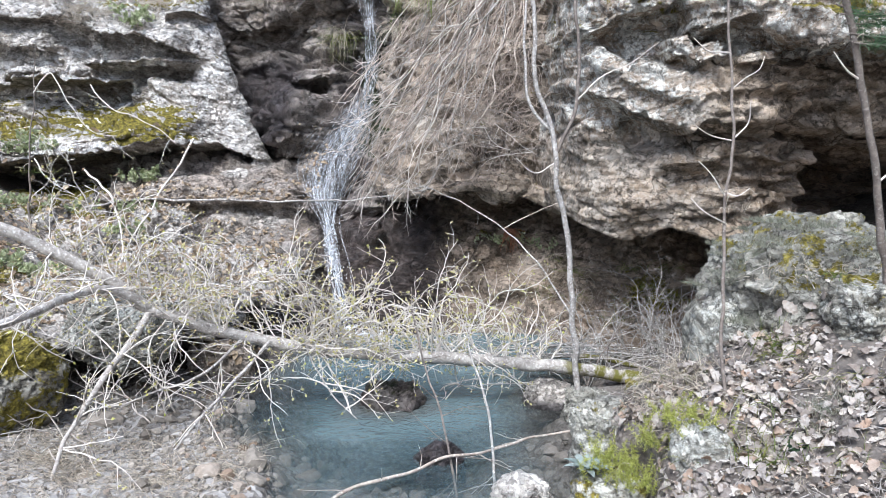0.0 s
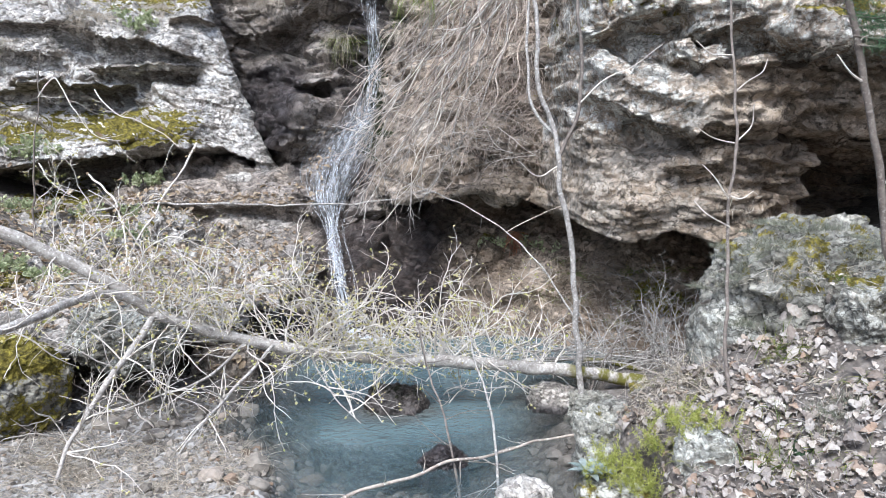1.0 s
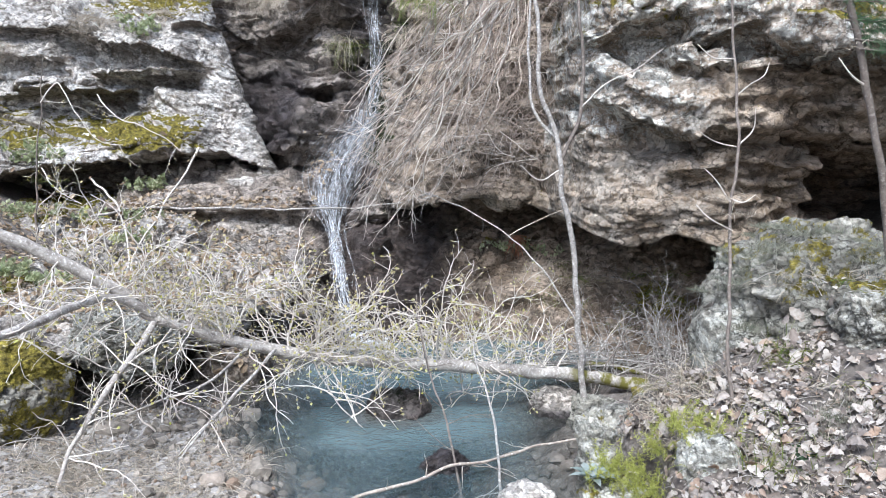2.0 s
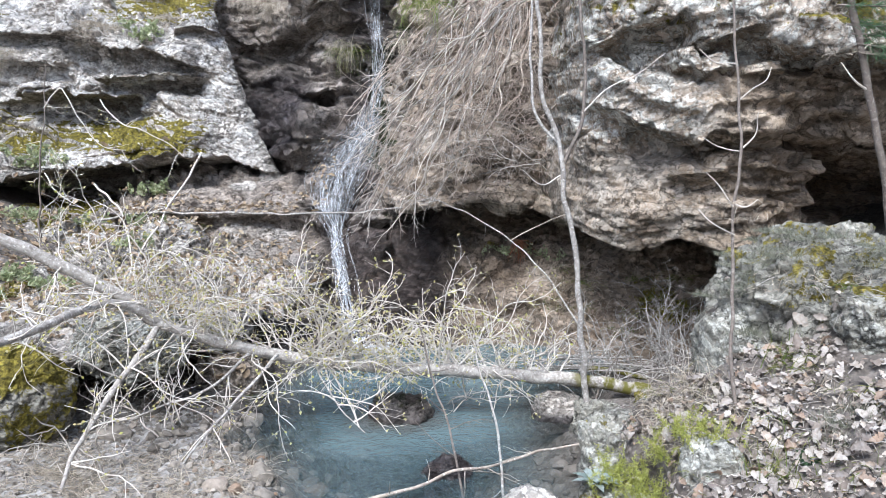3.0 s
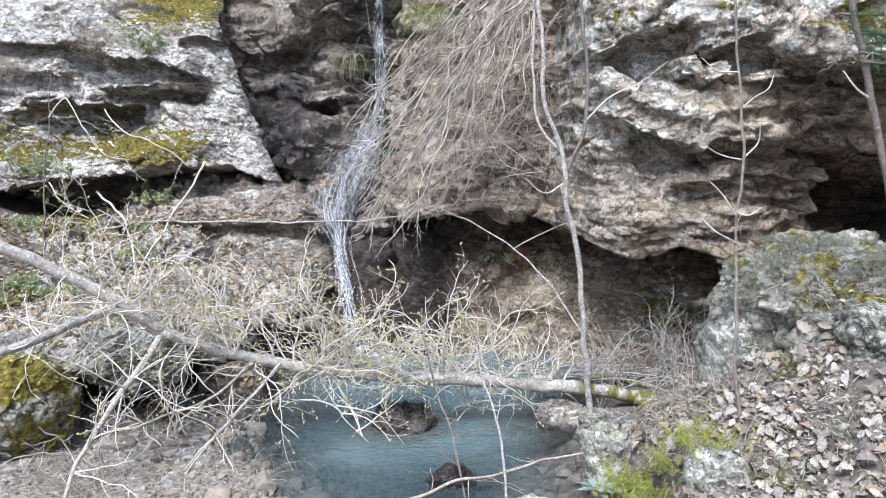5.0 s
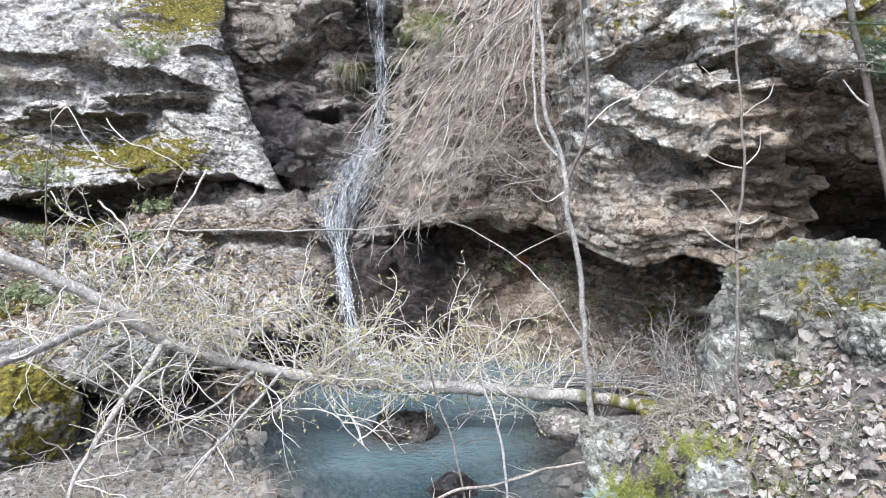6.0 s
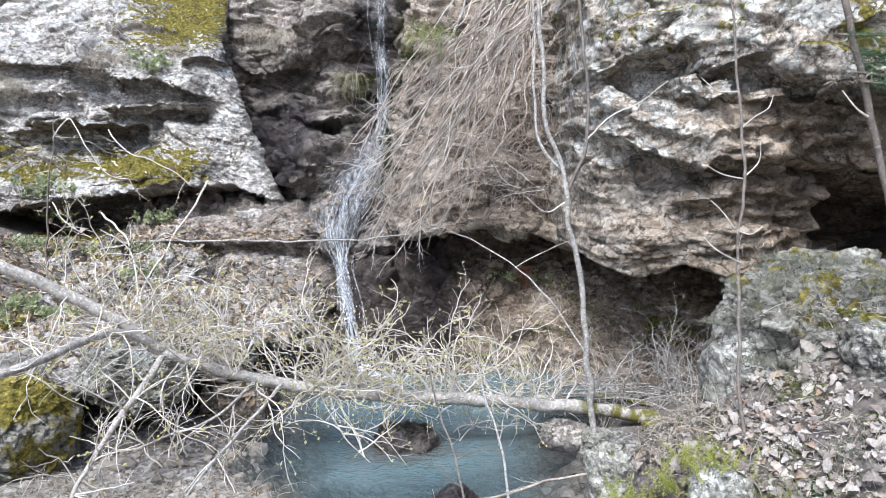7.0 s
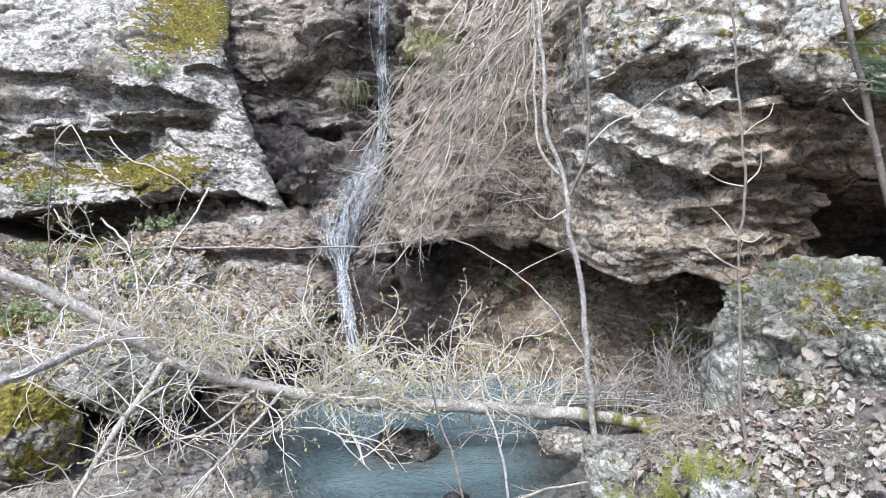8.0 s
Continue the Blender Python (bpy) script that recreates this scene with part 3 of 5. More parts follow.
def build_cliff_left():
    a, z = np.meshgrid(np.concatenate([np.arange(-1.5, 0, 0.03), np.arange(0, 3.6, 0.011), np.arange(3.6, 6, 0.05)]), np.arange(-0.2, 4.8, 0.010), indexing="ij")
    x = left_edge(z) - np.maximum(a, 0) + 0.42 * np.minimum(a, 0)
    zc = z + 0.095 * np.maximum(-2.26 - x, 0)
    y = curve(zc, (-0.2, 0, 0.46, 1.0, 1.25, 1.60, 2.2, 3.3, 4.8), (6.55, 6.6, 6.7, 7.3, 7.72, 7.95, 8.05, 8.3, 9.6))
    y = y + 0.08 * (x + 2.3) - np.minimum(a, 0) + 0.18 * np.exp(-np.maximum(a, 0) / 0.05) * (a > 0) + 0.18 * (a <= 0)
    foot = curve(x, (-6.2, -5.1, -4.5, -3.6, -2.85, -2.2, -1.8), (1.40, 1.45, 1.50, 1.60, 1.69, 1.58, 1.50)) + ragged(x, 3, 0.045)
    floor_z = curve(x, (-6.2, -4.7, -3.8, -3.2, -2.55, -2.1, -1.7), (1.12, 1.20, 1.26, 1.40, 1.50, 1.53, 1.5))
    y = y - slab(x, z, foot, 0.17, 0.36, 0.40 * step(-2.5, -3.0, x) + 0.06) + gap(z, foot, floor_z, 0.70) * step(-2.12, -2.45, x)
    foot = 2.37 + 0.03 * (x + 4) + ragged(x, 5, 0.06)
    y = y - slab(x, z, foot, 0.10, 0.16, 0.34) * between(x, -4.75, -3.62) + gap(z, foot, 2.19 + ragged(x, 6, 0.06), 0.42) * (0.45 + 0.55 * step(-0.3, 0.3, vnoise(spread(x * 2.3, 0 * x, 0 * x), 66))) * between(x, -5.0, -3.45, 0.2)
    foot = 2.57 + 0.02 * (x + 4) + ragged(x, 7, 0.05)
    y = y - slab(x, z, foot, 0.05, 0.10, 0.14) * between(x, -3.95, -2.95) + gap(z, foot, 2.45, 0.35) * between(x, -3.95, -2.9, 0.2)
    foot = 3.0 - 0.22 * (x + 4.2) + ragged(x, 8, 0.07)
    y = y - slab(x, z, foot, 0.16, 0.34, 0.26) * between(x, -4.4, -2.85, 0.2) + gap(z, foot, 2.66 + 0 * x, 0.09) * between(x, -4.3, -3.0, 0.25)
    foot = 3.12 + ragged(x, 9, 0.05)
    y = y - slab(x, z, foot, 0.30, 0.25, 0.22) * between(x, -3.15, -2.62, 0.08)
    foot = 2.72 + ragged(x, 12, 0.06)
    y = y - slab(x, z, foot, 0.16, 0.14, 0.22) * between(x, -6.0, -4.35) - slab(x, z, 3.08 + ragged(x, 13, 0.08), 0.14, 0.2, 0.18) * between(x, -6.0, -4.2)
    y = y + ledge(z + 0.05 * np.sin(x * 5), 0.50, 0.95, 0.8) * step(-2.7, -2.2, x)
    p = spread(x, y, z)

    def moss(q, n):
        top = step(0.15, 0.65, n[..., 2])
        ledge = bump(q[..., 2] + 0.05 * (q[..., 0] + 4) + 0.12 * vnoise(q * 2.1, 57), 1.97, 0.15) * step(-2.6, -3.0, q[..., 0]) * np.clip(0.75 + 0.9 * vnoise(q * 1.7, 58), 0, 1.2)
        high = bump(q[..., 0], -3.3, 0.55) * step(3.15, 3.55, q[..., 2])
        low = bump(q[..., 2], 0.95, 0.5) * step(-2.2, -3.0, q[..., 0]) * 0.75
        return np.clip(1.1 * ledge * (0.45 + top) + 1.3 * high * (0.4 + top) + 0.30 * top * step(1.5, 1.9, q[..., 2]) + low * top, 0, 1)

    def lichen(q, n):
        return (0.85 * step(1.4, 1.7, q[..., 2]) * (0.6 + 0.5 * vnoise(q * 2.3, 71)) + 0.2) * step(-0.45, 0.1, n[..., 2])

    def wet(q, n):
        # Damp foot by the fall, deepened to paint the undercut's shade into the rock.
        return 0.85 * step(-2.0, -1.35, q[..., 0]) * step(0.9, 0.3, q[..., 2]) + 0.25 * step(-2.1, -1.6, q[..., 0]) * step(1.7, 1.1, q[..., 2])

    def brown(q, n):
        # Browner and darker on faces that look down, and on the low slope.
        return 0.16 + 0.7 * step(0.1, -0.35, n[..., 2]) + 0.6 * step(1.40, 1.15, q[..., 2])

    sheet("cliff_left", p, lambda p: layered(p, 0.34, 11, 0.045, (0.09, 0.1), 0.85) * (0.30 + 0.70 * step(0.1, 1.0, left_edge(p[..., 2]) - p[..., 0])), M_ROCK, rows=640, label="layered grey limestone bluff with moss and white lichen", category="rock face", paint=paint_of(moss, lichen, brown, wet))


FALL_Z = (-0.4, 0.0, 0.6, 1.0, 1.25, 1.5, 1.9, 2.17, 2.32, 3.3, 5.2)
FALL_Y = (6.52, 6.55, 6.74, 6.92, 7.02, 7.22, 7.50, 7.65, 7.85, 7.95, 8.6)


def build_cliff_gully():
    x, z = np.meshgrid(np.arange(-3.6, 0.9, 0.013), np.arange(-0.4, 5.2, 0.011), indexing="ij")
    y = curve(z, FALL_Z, FALL_Y)
    y = y + 1.0 * step(-1.3, -2.2, x) * step(1.1, 1.6, z) + 0.30 * step(-1.25, -1.5, x) * step(1.3, 0.9, z)
    y = y + 0.9 * step(-0.75, -0.35, x) * step(1.35, 1.0, z) - 0.35 * step(-0.75, -0.45, x) * step(1.3, 1.6, z)
    y = y - 0.25 * bump(x, -1.45, 0.18) * bump(z, 2.15, 0.22) + 0.35 * bump(x, -1.42, 0.12) * bump(z, 2.28, 0.08)
    y = y + 0.35 * bump(x, -1.7, 0.35) * bump(z, 1.55, 0.14) - 0.55 * bump(x, -1.95, 0.3) * bump(z, 2.1, 0.35)
    y = y + 0.2 * bump(x, -1.9, 0.6) * bump(z, 3.15, 0.25) - 0.12 * bump(x, -1.6, 0.8) * bump(z, 3.75, 0.3)
    y = y + 0.35 * bump(x, -0.25, 0.5) * bump(z, 3.3, 0.18)
    foot = 3.22 + 0.10 * (x + 1.5) + ragged(x, 21, 0.06)
    y = y - slab(x, z, foot, 0.2, 0.4, 0.30) * between(x, -2.2, -1.1) + gap(z, foot, 2.85 + 0 * x, 0.16) * between(x, -2.6, -1.25, 0.2)
    foot = 2.40 + ragged(x, 22, 0.04)
    y = y - slab(x, z, foot, 0.10, 0.2, 0.20) * between(x, -1.75, -1.15) + gap(z, foot, 2.28 + 0 * x, 0.22) * between(x, -1.6, -1.3, 0.08)
    y = y - slab(x, z, 1.72 + ragged(x, 23, 0.04), 0.35, 0.3, 0.25) * between(x, -2.2, -1.48, 0.1)
    foot = 2.78 + ragged(x, 24, 0.05)
    y = y - slab(x, z, foot, 0.14, 0.16, 0.28) * between(x, -0.72, -0.05) + gap(z, foot, 2.66 + 0 * x, 0.2) * between(x, -0.7, 0.0)
    y = y - slab(x, z, 2.18 + ragged(x, 25, 0.04), 0.36, 0.15, 0.16) * between(x, -0.55, 0.05)
    p = spread(x, y, z)

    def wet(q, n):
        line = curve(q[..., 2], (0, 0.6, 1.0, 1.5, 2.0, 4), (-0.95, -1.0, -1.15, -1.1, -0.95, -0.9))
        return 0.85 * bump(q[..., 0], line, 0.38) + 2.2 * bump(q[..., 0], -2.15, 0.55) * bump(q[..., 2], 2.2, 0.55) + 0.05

    def moss(q, n):
        band = 1.5 * bump(q[..., 0], -0.76, 0.15) * step(1.5, 1.7, q[..., 2]) * step(3.1, 2.7, q[..., 2])
        return 0.75 * band + 0.55 * step(0.2, 0.7, n[..., 2]) * step(-1.0, -0.5, q[..., 0]) + 0.4 * bump(q[..., 0], -0.35, 0.3) * bump(q[..., 2], 2.95, 0.12)

    def brown(q, n):
        return 0.60 + 0.5 * bump(q[..., 0], -0.35, 0.15) * bump(q[..., 2], 2.4, 0.15)

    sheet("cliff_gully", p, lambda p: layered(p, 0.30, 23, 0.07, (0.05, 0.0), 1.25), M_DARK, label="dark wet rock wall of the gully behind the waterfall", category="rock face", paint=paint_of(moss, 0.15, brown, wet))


def build_cliff_bank():
    x, v = np.meshgrid(np.arange(-0.75, 1.5, 0.014), np.concatenate([np.arange(-1.0, 0, 0.03), np.arange(0, 4.0, 0.014)]), indexing="ij")
    lip = 1.20 + 0.03 * np.sin(x * 4) - 0.10 * step(0.7, 1.2, x)
    z = lip + np.maximum(v, 0) - 0.12 * np.minimum(v, 0)
    y = curve(np.maximum(v, 0), (0, 0.12, 0.22, 0.45, 1.4, 2.3, 4.0), (6.12, 6.10, 6.30, 6.40, 6.95, 7.25, 7.7)) - 0.55 * x * step(0.1, 1.2, np.maximum(v, 0)) - np.minimum(v, 0)
    y = y + 0.7 * step(-0.35, -0.75, x)
    p = spread(x, y, z)
    sheet("cliff_bank", p, lambda p: layered(p, 0.2, 37, 0.08), M_WARM, label="brown crumbling bank over a hollow, hung with dry roots", category="rock face",
          paint=paint_of(lambda q, n: 0.3 * step(0.3, 0.8, n[..., 2]), 0.0, 0.65, 0.15))


def build_cliff_hollow():
    x, z = np.meshgrid(np.arange(-1.1, 4.2, 0.018), np.arange(-0.3, 1.6, 0.014), indexing="ij")
    y = curve(z, (-0.3, 0.0, 0.4, 0.75, 1.0, 1.6), (5.75, 5.92, 6.28, 6.62, 6.95, 7.2)) - 0.78 * step(0.7, 1.9, x) - 0.15 * step(-0.3, -0.9, x)
    y = y - 0.10 * bump(x, -0.1, 0.3) * bump(z, 0.75, 0.35)
    p = spread(x, y, z)

    def moss(q, n):
        return 0.55 * bump(q[..., 0], 1.75, 0.35) * bump(q[..., 2], 0.45, 0.25) + 0.40 * bump(q[..., 0], 0.6, 0.5) * bump(q[..., 2], 0.85, 0.1)

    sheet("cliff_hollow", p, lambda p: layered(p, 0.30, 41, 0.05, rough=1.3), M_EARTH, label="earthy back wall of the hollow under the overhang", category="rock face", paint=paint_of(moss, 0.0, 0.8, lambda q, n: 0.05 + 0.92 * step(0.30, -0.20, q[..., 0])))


def build_cliff_right():
    x, v = np.meshgrid(np.concatenate([np.arange(0.85, 3.1, 0.008), np.arange(3.1, 5.6, 0.06)]), np.concatenate([np.arange(-1.6, 0, 0.03), np.arange(0, 2.6, 0.007), np.arange(2.6, 4.0, 0.03)]), indexing="ij")
    lip = curve(x, (0.85, 1.1, 1.35, 1.55, 1.9, 2.2, 2.8, 5.6), (1.18, 1.07, 1.00, 1.10, 1.04, 1.05, 1.12, 1.3))
    up = np.maximum(v, 0)
    z = lip + up - 0.10 * np.minimum(v, 0)
    low = curve(x, (0.85, 0.92, 1.0, 1.1, 1.35, 2.07, 2.8, 3.5, 5.6), (6.5, 5.75, 5.35, 5.18, 5.04, 4.78, 4.95, 4.9, 4.6))
    top = curve(x, (0.85, 0.92, 1.0, 1.1, 1.4, 2.0, 3.0, 5.6), (6.4, 5.3, 4.95, 4.8, 4.62, 4.25, 3.85, 3.3))
    lean = curve(z, (0.9, 1.5, 2.3, 2.5, 3.0, 5.0), (0.30, 0.55, 0.68, 0.70, 0.66, 0.1))
    belly = -0.16 * bump(x, 1.35, 0.35) * bump(z, 1.25, 0.25)
    y = low + (top - low) * lean + belly - np.minimum(v, 0) * 1.0
    foot = np.interp(x, (0.85, 1.10, 1.22, 1.48, 1.52, 1.70, 1.85, 2.18, 2.45, 4.0), (2.40, 2.42, 2.52, 2.54, 2.34, 2.30, 2.36, 2.26, 2.28, 2.3)) + ragged(x, 31, 0.035)
    y = y - slab(x, z, foot, 0.7, 0.9, 0.30) + gap(z, foot, 2.38 + 0 * x, 0.03) * step(1.05, 1.2, x) + 0.40 * step(1.90, 2.5, x) * step(0.01, -0.05, z - foot)
    foot = np.interp(x, (0.85, 0.95, 1.2, 1.38, 1.58, 1.66, 2.13, 3.0), (2.10, 2.02, 1.84, 1.82, 1.73, 1.80, 1.76, 1.74)) + ragged(x, 32, 0.045)
    y = y - slab(x, z, foot, 0.34, 0.14, 0.30 - 0.16 * step(1.5, 2.0, x)) + gap(z, foot, 1.70 + 0 * x, 0.16) * step(1.15, 1.35, x)
    y = y - slab(x, z, foot + 0.17 + ragged(x, 41, 0.03), 0.06, 0.08, 0.05) * between(x, 0.9, 1.7)
    y = y - slab(x, z, np.interp(x, (1.40, 1.46, 1.52, 1.57, 1.62, 1.74), (2.23, 2.20, 2.21, 2.14, 2.16, 2.20)), 0.10, 0.05, 0.26) * between(x, 1.43, 1.73, 0.015)
    y = y - slab(x, z, 2.15 + ragged(x, 33, 0.02), 0.07, 0.04, 0.17) * between(x, 1.79, 2.02, 0.02)
    y = y - slab(x, z, 1.51 + ragged(x, 34, 0.02), 0.11, 0.06, 0.13) * between(x, 1.47, 1.82, 0.05) + gap(z, 1.50 + ragged(x, 35, 0.02), 1.44 + 0 * x, 0.09) * step(1.4, 1.5, x)
    for k, (at, left) in enumerate(((1.98, 1.75), (1.89, 1.9), (1.64, 1.8), (1.57, 1.85), (1.43, 1.75), (1.36, 1.85), (1.28, 1.55), (1.20, 1.7), (2.10, 2.0), (2.22, 2.05))):
        foot = at + 0.03 * np.sin(x * 3 + k) + ragged(x, 50 + k, 0.04)
        broken = step(left - 0.1, left + 0.1, x) * step(-0.25, 0.1, vnoise(spread(x * 3.4, 0 * x + k * 3.3, 0 * x), 47))
        y = y - slab(x, z, foot, 0.035, 0.04, 0.046 + 0.028 * math.sin(k * 2.3)) * broken + gap(z, foot, foot - 0.03, 0.05) * broken
    for k, (at, reach) in enumerate(((1.16, 1.75), (1.24, 1.5), (1.36, 1.45), (1.52, 1.35), (1.68, 1.25))):
        foot = at + 0.10 * (x - 1.3) + ragged(x, 70 + k, 0.06)
        y = y - slab(x, z, foot, 0.04, 0.16, 0.022) * between(x, 1.0, reach)
    y = y + 1.5 * step(2.52, 2.66, x) * step(1.10, 1.2, z) * step(1.66, 1.56, z + 0.10 * (x - 2.8) + ragged(x, 36, 0.05))
    p = spread(x, y, z)

    def moss(q, n):
        return 0.30 * step(2.3, 2.5, q[..., 2]) * (0.75 + 0.6 * vnoise(q * 3, 88)) + 0.4 * bump(q[..., 0], 2.3, 0.16) * bump(q[..., 2], 2.55, 0.25) + 0.25 * step(0.5, 0.8, n[..., 2])

    def lichen(q, n):
        return 1.0 * step(1.62, 1.85, q[..., 2] + 0.12 * (q[..., 0] - 1.4)) * step(1.75, 1.35, q[..., 0]) * (0.8 + 0.4 * vnoise(q * 2.5, 19)) + 1.2 * step(2.15, 2.28, q[..., 2]) + 0.25 * step(2.0, 1.6, q[..., 0])

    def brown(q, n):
        # Browner and darker below the top bed at right, and on downward faces.
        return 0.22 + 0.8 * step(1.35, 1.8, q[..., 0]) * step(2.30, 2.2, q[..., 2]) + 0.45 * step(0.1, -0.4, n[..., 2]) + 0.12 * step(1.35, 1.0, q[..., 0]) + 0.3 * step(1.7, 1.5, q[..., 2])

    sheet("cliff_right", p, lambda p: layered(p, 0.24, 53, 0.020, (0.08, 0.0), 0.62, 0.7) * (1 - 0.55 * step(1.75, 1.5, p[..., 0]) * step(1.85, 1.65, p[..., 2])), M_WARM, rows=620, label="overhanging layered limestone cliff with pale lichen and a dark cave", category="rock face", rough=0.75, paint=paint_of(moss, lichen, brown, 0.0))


build_cliff_left()
build_cliff_gully()
build_cliff_bank()
build_cliff_hollow()
build_cliff_right()


def build_cliff_shelf():
    s, v = np.meshgrid(np.linspace(0, 1, 260), np.concatenate([np.linspace(-0.9, 0, 50, endpoint=False), np.linspace(0, 2.0, 150)]), indexing="ij")
    lip = spline(((-3.3, 3.55, 0.36), (-2.6, 3.85, 0.40), (-1.95, 4.40, 0.44), (-1.62, 5.0, 0.42), (-1.42, 5.6, 0.44), (-1.25, 6.4, 0.5)), 260)
    t = np.gradient(lip, axis=0)[:, :2]
    t = t / np.linalg.norm(t, axis=1, keepdims=True)
    o = curve(v, (-0.9, -0.2, 0.0, 0.10, 0.5, 1.2, 2.0), (-1.10, -0.55, 0.0, 0.0, -0.35, -1.0, -1.8))
    z = curve(v, (-0.9, -0.2, 0.0, 0.10, 0.5, 1.2, 2.0), (-0.42, -0.07, -0.03, 0.04, 0.16, 0.30, 0.30))
    p = np.stack([lip[:, 0, None] + t[:, 1, None] * o, lip[:, 1, None] - t[:, 0, None] * o, lip[:, 2, None] + z], -1)
    sheet("cliff_shelf", p, lambda p: layered(p, 0.22, 71, 0.06, rough=1.0), M_ROCK, label="rock shelf undercut above the pool's bank", category="rock face", outward=(0.3, -0.4, 0.9),
          paint=paint_of(lambda q, n: 0.30 * step(0.5, 0.9, n[..., 2]) * step(-1.6, -2.6, q[..., 0]), 0.25, 0.5, lambda q, n: 0.5 * step(0.3, 0.1, q[..., 2])))


build_cliff_shelf()


# ---- boulders ----
def ico(level):
    bm = bmesh.new()
    bmesh.ops.create_icosphere(bm, subdivisions=level, radius=1)
    v = np.array([u.co[:] for u in bm.verts])
    f = np.array([[u.index for u in g.verts] for g in bm.faces])
    bm.free()
    return v, f


ICO = {k: ico(k) for k in (2, 3, 5, 6, 7)}


def boulder_mesh(name, size, seed, mat, level=6, blocky=0.45, rough=1.0, turn=(0, 0, 0), at=(0, 0, 0), moss=0.0, lichen=0.0, brown=0.1, wet=0.0, waterline=-9.0):
    v, f = ICO[level]
    e = 1 - blocky
    d = np.sign(v) * np.abs(v) ** e
    d = d / np.linalg.norm(d, axis=1, keepdims=True) * (1 + 0.0 * v[:, :1]) * np.minimum(1.25, 1 / np.max(np.abs(v), axis=1, keepdims=True)) ** blocky
    p = d * np.array(size) @ np.array(Euler([radians(a) for a in turn]).to_matrix()).T
    s = float(np.mean(size))
    n = p / np.linalg.norm(p, axis=1, keepdims=True)
    q = p / s
    f1, f2, ident, slant = worley(q * 1.5 + seed, seed)
    *_, identb, slantb = worley(q * 4.1 + seed, seed + 3)
    out = 0.14 * fbm(q * 1.3 + seed, 4, seed) + 0.14 * (ident - 0.5) + 0.22 * slant + 0.04 * (identb - 0.5) + 0.10 * slantb + 0.04 * fbm(q * 6 + seed, 4, seed + 2)
    out = out + (0.016 * fbm(p * 15, 3, seed + 6) + 0.009 * fbm(p * 45, 3, seed + 5)) / s - 0.012 / s * step(0.25, 0.6, fbm(p * 22, 3, seed + 9))
    p = p + n * (s * rough * out)[:, None]
    up = step(0.1, 0.7, n[:, 2])
    attrs = {"moss": np.clip(moss * (0.35 + 0.65 * up), 0, 1), "lichen": lichen, "brown": brown, "wet": np.clip(wet + 0.9 * step(waterline + 0.05, waterline, p[:, 2] + at[2]), 0, 1)}
    return mesh_of(name, p, f, mat, True, attrs)


def boulder(name, at, size, seed, mat, label, category="boulder", group="", **more):
    ob = new(name, boulder_mesh(name, size, seed, mat, at=at, **more))
    ob.location = at
    return tagged(ob, label, category, group)


boulder("boulder", (1.86, 3.42, 0.80), (0.58, 0.40, 0.51), 3, M_GREY, "large grey boulder with moss and lichen on the slope", level=7, moss=0.44, lichen=0.25, blocky=0.4, rough=0.95)
boulder("boulder", (1.43, 3.28, 0.60), (0.23, 0.20, 0.32), 8, M_GREY, "grey lichened boulder foot beside the leafy slope", moss=0.15, lichen=0.7, rough=0.8)
boulder("boulder", (1.86, 2.84, 0.96), (0.21, 0.15, 0.16), 5, M_GREY, "small mossy boulder with white lichen on the leafy slope", moss=0.45, lichen=0.8)
boulder("boulder", (0.80, 3.08, 0.22), (0.20, 0.17, 0.26), 9, M_GREY, "grey rock with brown moss at the pool's edge", moss=0.30, lichen=0.6, blocky=0.5)
boulder("boulder", (1.06, 3.22, 0.30), (0.16, 0.16, 0.22), 19, M_GREY, "brown mossy rock at the pool's edge", moss=0.42, lichen=0.3)
boulder("boulder", (0.68, 2.68, 0.14), (0.16, 0.17, 0.20), 27, M_GREY, "low mossy grey rock under a green herb", moss=0.4, lichen=0.5)
boulder("boulder", (0.99, 2.50, 0.47), (0.12, 0.09, 0.12), 12, M_GREY, "small white-lichened rock among dry leaves", moss=0.1, lichen=1.0)
boulder("boulder", (0.36, 2.98, 0.04), (0.14, 0.11, 0.11), 14, M_ROCK, "pale rounded rock at the pool's edge", lichen=0.2, rough=0.7)
boulder("boulder", (-0.33, 4.32, -0.01), (0.20, 0.16, 0.15), 15, M_DARK, "dark wet boulder standing in the pool", moss=0.42, brown=0.5, wet=0.8, rough=0.8, blocky=0.15)
boulder("boulder", (-0.02, 3.50, -0.05), (0.14, 0.12, 0.11), 16, M_DARK, "dark wet rock with a pale dry top in the pool", lichen=0.3, wet=0.6, brown=0.3, waterline=0.06)
boulder("boulder", (0.69, 4.30, 0.02), (0.17, 0.13, 0.14), 17, M_ROCK, "pale brown stone at the water's edge", brown=0.5, waterline=0.03, rough=0.7)
boulder("boulder", (0.90, 4.15, 0.02), (0.16, 0.14, 0.13), 18, M_GREY, "grey stone at the water's edge", lichen=0.3)
boulder("boulder", (-2.76, 3.72, 0.30), (0.60, 0.36, 0.34), 21, M_GREY, "low boulder covered in yellow-green moss", moss=1.3, level=7, rough=0.7, blocky=0.2, brown=0.4)
boulder("boulder", (-2.05, 4.30, 0.48), (0.34, 0.28, 0.22), 22, M_GREY, "grey lichened boulder under the fallen tree", lichen=1.0, level=7)
boulder("boulder", (-1.62, 5.0, 0.05), (0.26, 0.30, 0.24), 24, M_WARM, "dark rock at the pool's far bank", wet=0.4, level=6)
